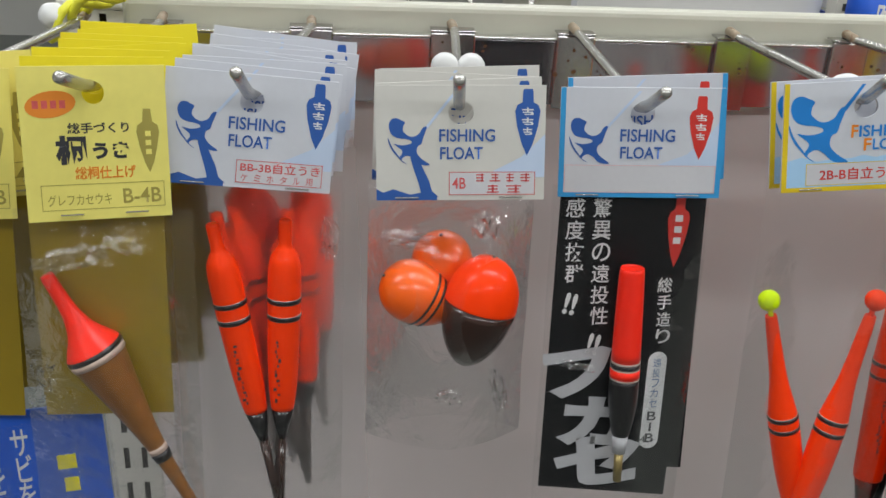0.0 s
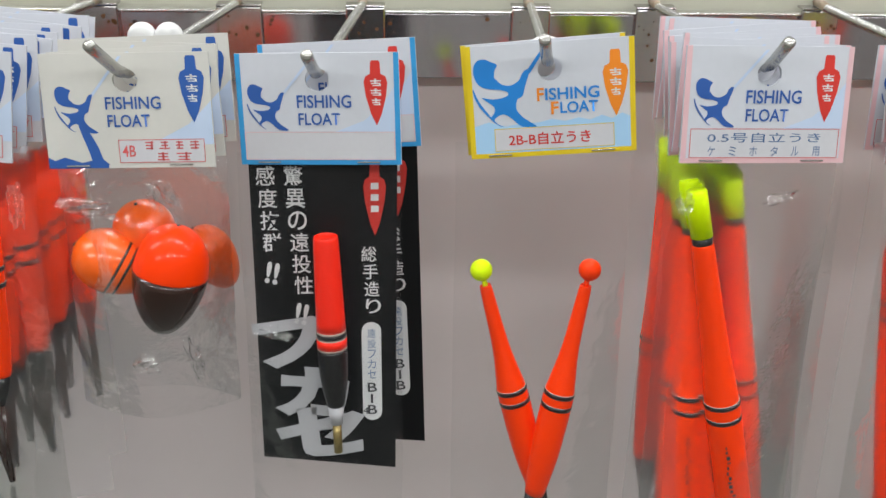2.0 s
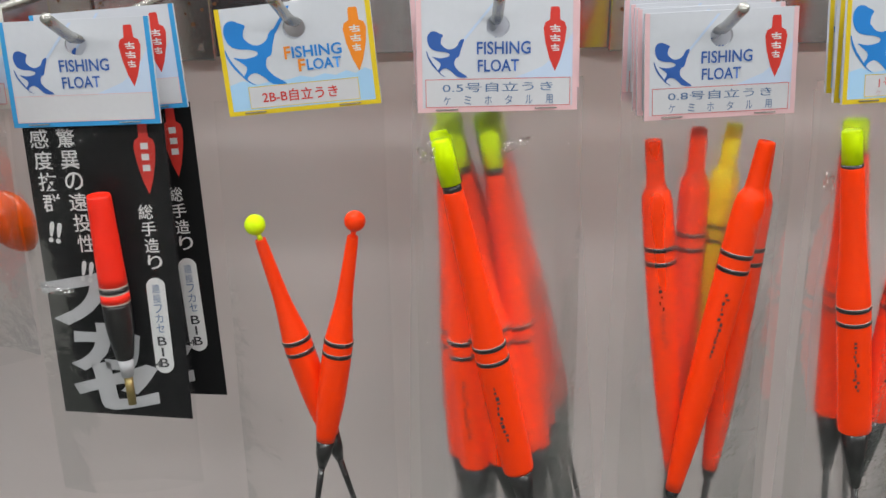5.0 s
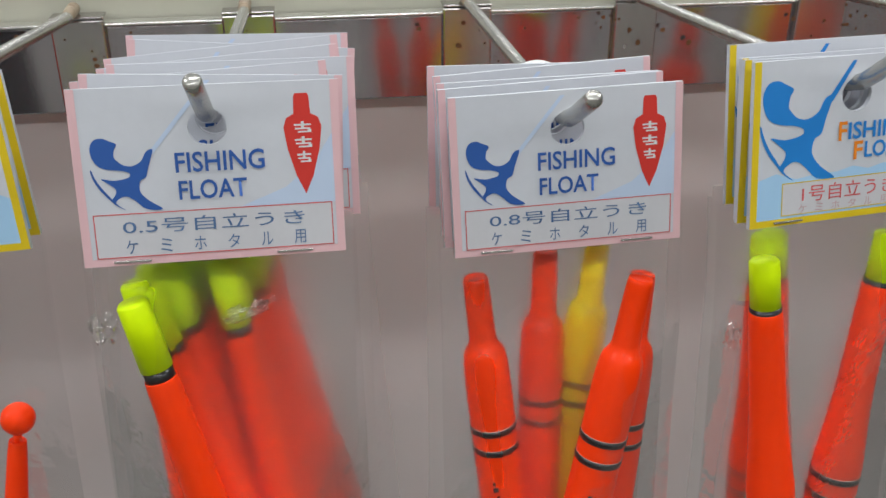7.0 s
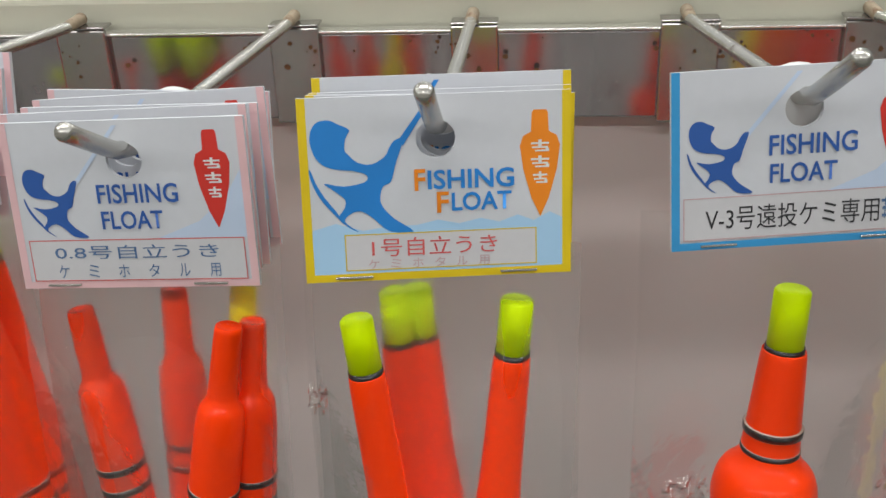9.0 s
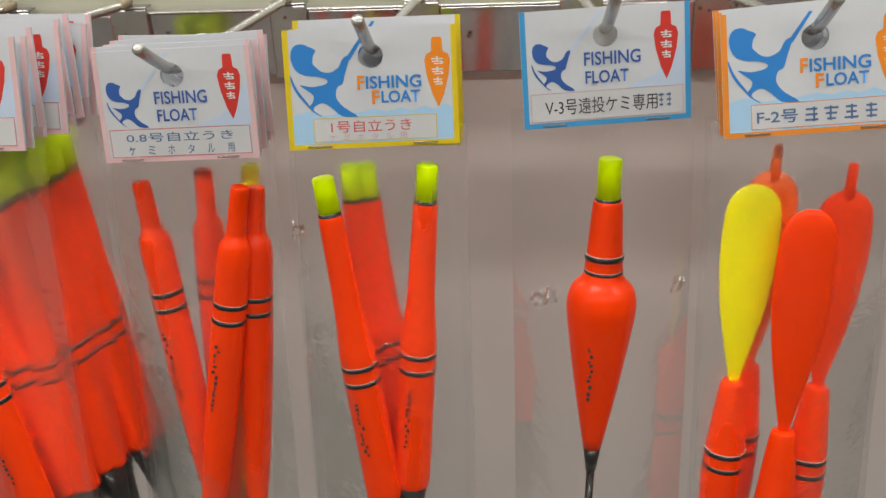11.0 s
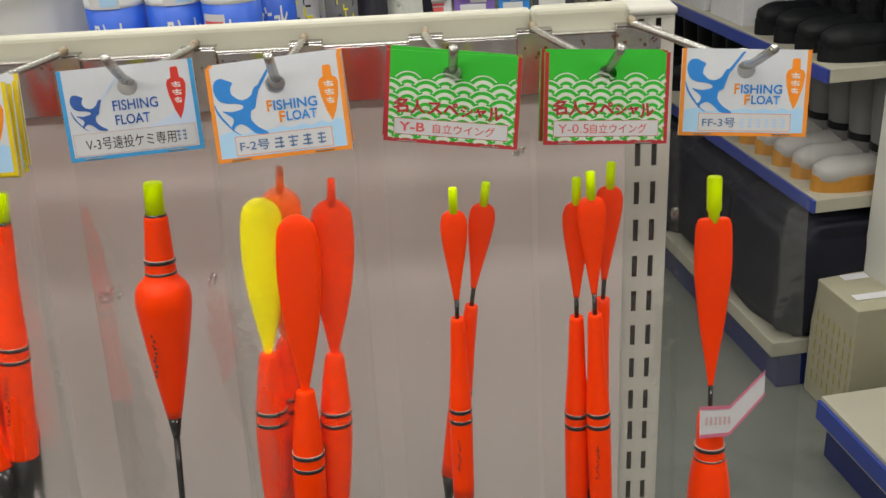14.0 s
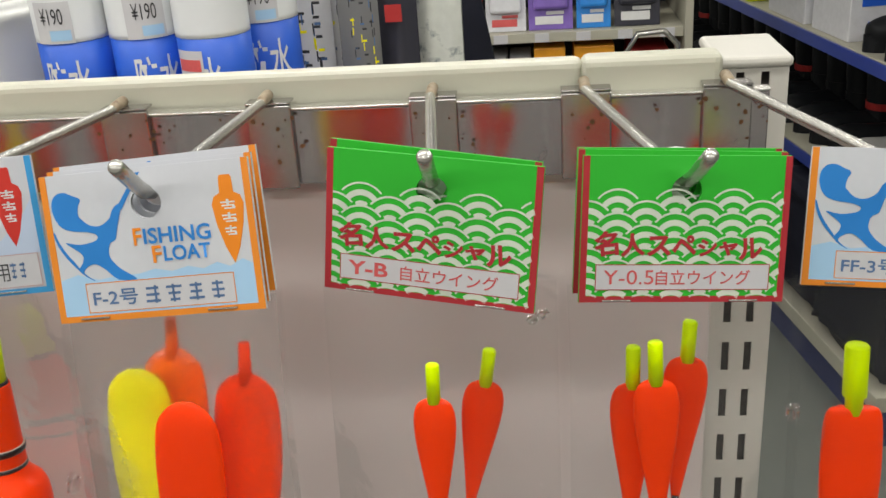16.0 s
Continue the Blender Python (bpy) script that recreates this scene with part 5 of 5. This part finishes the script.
def pouch(name, label, category, x, y, z0, z1, w, material, seed, turn=0, deco=()):
    """A soft hanging pouch with a sealed top and printed bars."""
    t = thing(name, label, category, "", pose(x, y, z0, 0, 0, turn))
    vs, fs = [], []
    nx, nz = 8, 10
    for sh in (0, 1):
        base = len(vs)
        for j in range(nz + 1):
            for i in range(nx + 1):
                fx, fz = i / nx * 2 - 1, j / nz
                n = noise.noise(Vector((fx * 2 + seed, fz * 4, sh)))
                d = (0.012 * (1 - fx * fx) * math.sin(math.pi * min(1, fz * 1.1)) + 0.002) * (1 + 0.5 * n)
                vs.append((fx * w / 2, -d if sh == 0 else d, fz * (z1 - z0)))
        for j in range(nz):
            for i in range(nx):
                a = base + j * (nx + 1) + i
                fs.append((a, a + 1, a + nx + 2, a + nx + 1))
    b = mesh_ob("pouch", vs, fs, material, t, smooth=True)
    h, inks = z1 - z0, {}
    for (u0, v0, u1, v1, mm) in deco:
        inks.setdefault(mm, []).append(rect(-w / 2 + u0 * w, v0 * h, -w / 2 + u1 * w, v1 * h))
    for mm, polys in inks.items():
        tagged(flat("print", polys, -0.020, mm, b), kind="stuff")
    return t


r = random.Random(12)


def dense_print(n, shift=0.0):
    """Narrow upright strokes of dark lettering with a few gold scraps."""
    out = []
    for col in range(3):
        u0 = 0.22 + shift + 0.24 * col
        for k in range(n):
            v = 0.36 + 0.60 * k / n
            for q in range(3):
                u, z = u0 + r.uniform(0.0, 0.09), v + r.uniform(0.0, 0.6) / n
                wide = r.random() < 0.5
                out.append((u, z, u + (0.10 if wide else 0.025), z + (0.008 if wide else 0.030), (INK, STAMPBLUE, INK)[q] if (k + col) % 5 else GOLDY))
    return out


pouch("hanging_pouch", "white hanging pouch with black and yellow print", "pouch", 0.588, 0.960, 1.167, 1.47, 0.054, PACKWHITE, 1, 6, dense_print(18))
pouch("hanging_pouch", "white hanging pouch with black and yellow print", "pouch", 0.618, 0.985, 1.167, 1.46, 0.045, PACKWHITE, 2, -10, dense_print(16, -0.1))
pouch("hanging_pouch", "grey hanging pouch with a clear crumpled front", "pouch", 0.640, 0.950, 1.167, 1.38, 0.034, GREYBOOT, 3, 15, dense_print(8))
pouch("hanging_pouch", "black and red hanging pouch", "pouch", 0.669, 0.975, 1.167, 1.46, 0.036, PACKDARK, 4, 0, [(0.1, 0.84, 0.9, 0.90, PACKRED), (0.3, 0.55, 0.7, 0.60, PACKRED)])
pouch("hanging_pouch", "pale mottled hanging pouch", "pouch", 0.702, 1.00, 1.167, 1.45, 0.045, MOTTLED, 5, -8)

t = thing("slotted_upright", "pale perforated shelf upright with a dark drape", "upright")
box("upright", 0.671, 0.695, 1.36, 1.39, 0.0, 1.55, POST, t, 0.001)
# no holes cut: dark slabs on the face paint the shade of the slots
for k in range(9):
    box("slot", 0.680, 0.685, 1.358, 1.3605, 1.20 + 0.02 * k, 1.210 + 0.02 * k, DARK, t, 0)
mesh_ob("dark_drape", [(0.697, 1.37, 1.40), (0.700, 1.37, 1.40), (0.752, 1.36, 1.12), (0.697, 1.36, 1.12), (0.697, 1.378, 1.40), (0.700, 1.378, 1.40), (0.752, 1.368, 1.12), (0.697, 1.368, 1.12)], [(0, 3, 2, 1), (4, 5, 6, 7), (0, 1, 5, 4), (1, 2, 6, 5), (2, 3, 7, 6), (3, 0, 4, 7)], NAVY, t)

t = thing("net_hoop", "pink landing net on a round hoop", "net", m=pose(0.705, 1.62, 1.295))
pts = [(0.06 * math.cos(a * 0.2618), 0, 0.06 * math.sin(a * 0.2618)) for a in range(25)]
mesh_ob("hoop", *tube(pts, 0.0035, 8), NETPINK, t, smooth=True)
mesh_ob("pole", *tube([(0, 0, -1.295), (0, 0, -0.06)], 0.005, 8), STEEL, t, smooth=True)
for k in range(-4, 5):
    c = 0.0125 * k
    h = math.sqrt(max(0, 0.06 ** 2 - c * c))
    mesh_ob("net_cord", *tube([(c, 0, -h), (c, 0.006, 0), (c, 0, h)], 0.001, 5), NETPINK, t)
    mesh_ob("net_cord", *tube([(-h, 0, c), (0, 0.006, c), (h, 0, c)], 0.001, 5), NETPINK, t)

# far shelf of packed goods
t = thing("wall_shelf", "cream wall shelving with price tickets on its edge", "shelving")
for zz in (0.500, 0.893, 1.30):
    sb = box("shelf_board", 0.570, 1.200, 2.90, 3.30, zz, zz + 0.028, SHELF, t, 0.002)
    for k in range(5):
        box("price_ticket", 0.675 + 0.115 * k, 0.715 + 0.115 * k, 2.894, 2.899, zz + 0.002, zz + 0.026, STICKER, sb, 0)
box("back_panel", 0.570, 1.200, 3.30, 3.32, 0.0, 1.9, PACKDARK, t, 0)
box("side_panel", 1.200, 1.222, 2.88, 3.32, 0.0, 1.9, SHELF, t, 0.002)
box("side_panel", 0.547, 0.570, 2.88, 3.32, 0.0, 1.9, SHELF, t, 0.002)


def blister(x0, x1, z0, z1, material, y=2.93, turn=8, deco=WHITEPRINT):
    t = thing("blister_pack", "glossy blister pack standing on the shelf", "blister pack", "blister packs on the wall shelf", pose((x0 + x1) / 2, y, z0, -turn))
    w, h = x1 - x0, z1 - z0
    c = box("card", -w / 2, w / 2, 0.0, 0.004, 0, h, material, t, 0.0015)
    box("blister", -w * 0.4, w * 0.4, -0.020, -0.001, h * 0.30, h * 0.92, material, t, 0.009)
    flat("print_bar", [rect(-w * 0.35, h * 0.08, w * 0.28, h * 0.20)], -0.0012, deco, c)
    flat("print_bar", [rect(-w * 0.1, h * 0.22, w * 0.3, h * 0.27)], -0.0012, deco, c)


blister(0.654, 0.767, 0.922, 1.09, PACKWHITE, deco=SOFTRED)
blister(0.774, 0.898, 0.922, 1.11, PURPLE)
blister(0.908, 1.003, 0.922, 1.11, PACKBLUE)
blister(1.012, 1.138, 0.922, 1.12, PACKDARK)
blister(0.585, 0.645, 0.922, 1.09, PACKRED, 2.96)


def carton(x0, x1, y0, y1, z0, z1, material, label, deco=None):
    t = thing("carton", label, "box", "", pose((x0 + x1) / 2, (y0 + y1) / 2, z0))
    w, d = (x1 - x0) / 2, (y1 - y0) / 2
    b = box("carton_body", -w, w, -d, d, 0, z1 - z0, material, t, 0.003)
    if deco:
        flat("print_bar", [rect(-w * 0.7, (z1 - z0) * 0.62, w * 0.7, (z1 - z0) * 0.85)], -d - 0.001, deco, b)
        flat("print_bar", [rect(-w * 0.5, (z1 - z0) * 0.2, w * 0.5, (z1 - z0) * 0.35)], -d - 0.001, deco, b)
    return t


carton(0.635, 0.708, 2.92, 3.10, 0.529, 0.845, PACKWHITE, "white carton on the wall shelf", PALE)
carton(0.716, 0.778, 2.92, 3.10, 0.529, 0.842, PACKWHITE, "white carton on the wall shelf", PALE)
carton(0.787, 0.875, 2.92, 3.10, 0.529, 0.872, PACKORANGE, "orange carton on the wall shelf", STICKER)
carton(0.900, 1.013, 2.92, 3.10, 0.529, 0.872, PACKORANGE, "orange carton on the wall shelf", STICKER)
carton(1.055, 1.165, 2.92, 3.10, 0.529, 0.852, PACKRED, "red carton on the wall shelf", STICKER)
t = thing("steel_handle", "bent grey steel tube handle in front of the wall shelf", "handle", m=pose(1.094, 2.80, -0.075))
mesh_ob("handle", *tube([(-0.07, 0, 0.078), (-0.07, 0, 0.80), (-0.06, 0, 0.95), (-0.03, 0, 1.0), (0.04, 0, 1.005), (0.075, 0, 0.97), (0.08, 0, 0.90), (0.08, 0, 0.078)], 0.008, 10), STEEL, t, smooth=True)

# ---- boot shelving along the aisle, which runs at a slant to the rack ----
GROUND.append(Matrix.Translation((1.585, 2.216, 0)) @ pose(0, 0, 0, 0, 0, 9.4) @ Matrix.Translation((-1.675, -2.31, 0)))
t = thing("boot_shelving", "cream shelving with blue price rails and a dark blue plinth", "shelving")
box("plinth", 1.695, 2.12, 2.316, 5.4, 0.0, 0.10, KICK, t, 0.002, "dark blue plinth")
box("base_board", 1.668, 2.14, 2.308, 5.4, 0.104, 0.148, SHELF, t, 0.003)
for zz in (0.548, 0.885):
    s = box("shelf_board", 1.754, 2.14, 2.31, 5.4, zz - 0.035, zz, SHELF, t, 0.002)
    box("price_rail", 1.746, 1.753, 2.312, 5.4, zz - 0.036, zz - 0.002, PRICEBLUE, s, 0.001, "blue price rail")
# unseen top board, added to keep the ceiling light off the boots
box("shelf_board", 1.754, 2.118, 2.31, 5.4, 1.47, 1.505, SHELF, t, 0.002)
box("back_panel", 2.12, 2.14, 2.325, 5.4, 0.15, 1.9, PACKDARK, t, 0)
box("end_pillar", 1.90, 2.24, 2.19, 2.305, 0.0, 2.2, WALL, t, 0.004, "pale end panel")


def boot(x, y, z, upper, sole, h=0.30, label="pale grey rubber boot with a tan sole", red=None, turn=0, toe=None):
    """A wellington boot with its toe towards the aisle."""
    t = thing("rubber_boot", label, "boot", "boots on the shelving", pose(x, y, z, 0, 0, turn))
    prof = smooth_profile([(0.0, 0.040), (0.03, 0.045), (0.08, 0.045), (0.16, 0.050), (h - 0.02, 0.056), (h - 0.004, 0.058), (h, 0.055)])
    mesh_ob("shaft", *lathe(prof, (0.06, 0, 0.02), (0, 0, 1), 18), upper, t, smooth=True)
    vs, fs = lathe(smooth_profile([(0, 0.010), (0.012, 0.030), (0.05, 0.042), (0.10, 0.040), (0.16, 0.040), (0.20, 0.036), (0.225, 0.012)]), (-0.14, 0, 0.048), (1, 0, 0), 18)
    mesh_ob("foot", [(v[0], v[1], v[2] - 0.004 * (v[2] > 0.07)) for v in vs], fs, toe or upper, t, smooth=True)
    vs, fs = [], []
    for zz in (0.0, 0.042):
        for k in range(24):
            a = 2 * math.pi * k / 24
            vs.append((-0.025 + 0.122 * math.cos(a), 0.046 * math.sin(a), zz))
    for k in range(24):
        fs.append((k, (k + 1) % 24, 24 + (k + 1) % 24, 24 + k))
    fs += [tuple(range(24))[::-1], tuple(range(24, 48))]
    mesh_ob("sole", vs, fs, sole, t)
    mesh_ob("ankle_band", *lathe([(0.072, 0.0475), (0.092, 0.0480)], (0.06, 0, 0.02), (0, 0, 1), 18), red or RUBBER, t)


for k in range(5):
    boot(1.92, 2.38 + 0.105 * k, 0.548, GREYBOOT, TAN, 0.33, toe=PALEBOOT)
for k in range(18):
    boot(1.94, 2.92 + 0.125 * k, 0.548, RUBBER, RUBBER, 0.30, "black rubber boot with a dark red band" if k % 4 == 1 else "plain black rubber boot", PACKRED if k % 4 == 1 else None, -8 + 5 * (k % 4))
for k in range(4):
    boot(1.91, 2.38 + 0.12 * k, 0.885, RUBBER, RUBBER, 0.28, "black rubber boot on the upper shelf", None, -6 + 3 * (k % 4))
for k in range(3):
    boot(1.90, 4.05 + 0.15 * k, 0.885, RUBBER, RUBBER, 0.28, "black rubber boot on the upper shelf", None, 4)
carton(1.775, 1.97, 2.84, 3.06, 0.885, 1.03, PACKWHITE, "white and blue shoe carton on the upper shelf", CANBLUE)
carton(1.77, 1.89, 3.10, 3.36, 0.885, 1.02, PACKWHITE, "white leaflet box on the upper shelf", PALE)
carton(1.76, 1.90, 3.50, 3.84, 0.885, 1.145, YELLOWSIGN, "yellow-green carton at the shelf end")


def bundle(x, y, z, w, d, h, seed, material, label):
    """A soft heap of folded goods."""
    t = thing("goods_bundle", label, "bundle", "", pose(x, y, z))
    bm = bmesh.new()
    bmesh.ops.create_icosphere(bm, subdivisions=4, radius=1.0)
    for v in bm.verts:
        p = v.co.copy()
        q = Vector([math.copysign(abs(c) ** 0.28, c) for c in p])
        n = noise.noise(p * 2.3 + Vector((seed, 0, 0))) * 0.16 + noise.noise(p * 6 + Vector((0, seed, 0))) * 0.07
        q *= 1 + n
        v.co = (q.x * w / 2, q.y * d / 2, max(0.0, (q.z * 0.5 + 0.5)) * h)
    part("folded_cloth", bm, material, t, smooth=True)


for k in range(8):
    bundle(1.895, 2.50 + 0.365 * k, 0.149, 0.42, 0.40, 0.34, k * 3.1, NAVY, "dark navy folded rubber wear on the base shelf")

t = carton(1.765, 1.923, 2.095, 2.298, 0.0, 0.338, BOX, "cream cardboard carton standing on the floor")
pl = []
for k in range(7):
    y0 = -0.09 + 0.026 * k
    for q in range(5):
        pl.append([(-0.0800, y0, 0.05 + 0.045 * q), (-0.0800, y0 + 0.005, 0.05 + 0.045 * q), (-0.0800, y0 + 0.005, 0.08 + 0.045 * q), (-0.0800, y0, 0.08 + 0.045 * q)])
tagged(mesh_ob("side_print", [v for p in pl for v in p], [tuple(range(4 * k, 4 * k + 4)) for k in range(len(pl))], OLIVE, t), kind="stuff")
mesh_ob("print_bar", [(-0.05, -0.05, 0.3395), (0.05, -0.05, 0.3395), (0.05, -0.02, 0.3395), (-0.05, -0.02, 0.3395)], [(0, 1, 2, 3)], PACKWHITE, t)
mesh_ob("print_bar", [(-0.02, 0.06, 0.3395), (0.05, 0.06, 0.3395), (0.05, 0.09, 0.3395), (-0.02, 0.09, 0.3395)], [(0, 1, 2, 3)], PACKWHITE, t)

t = thing("low_platform", "low cream display platform with a blue rail and dark plinth", "platform")
box("plinth", 1.662, 2.6, 0.4, 2.005, 0.0, 0.085, KICK, t, 0.002)
box("board", 1.647, 2.6, 0.4, 2.020, 0.088, 0.165, SHELF, t, 0.003)
box("price_rail", 1.637, 1.646, 0.4, 2.018, 0.105, 0.155, PRICEBLUE, t, 0.001)


def wrapped(x, y, z, s, seed, inner):
    """Goods in crumpled clear wrap."""
    t = thing("wrapped_goods", "goods in crumpled clear plastic wrap on the platform", "package", "", pose(x, y, z))
    bm = bmesh.new()
    bmesh.ops.create_icosphere(bm, subdivisions=3, radius=1.0)
    for v in bm.verts:
        n = noise.noise(v.co * 3.5 + Vector((seed, 0, 0))) * 0.35
        v.co = v.co * (1 + n) * s
        v.co.z = max(0.0, v.co.z + s * 0.8)
    part("wrap", bm, CRINKLE, t).visible_shadow = False
    box("contents", -s * 0.5, s * 0.5, -s * 0.5, s * 0.5, 0.002, s * 1.2, inner, t, s * 0.15)


wrapped(1.81, 1.84, 0.165, 0.085, 1.0, GREYBOOT)
wrapped(1.83, 1.64, 0.165, 0.09, 2.0, CANBLUE)
wrapped(2.0, 1.78, 0.165, 0.10, 3.0, PACKDARK)
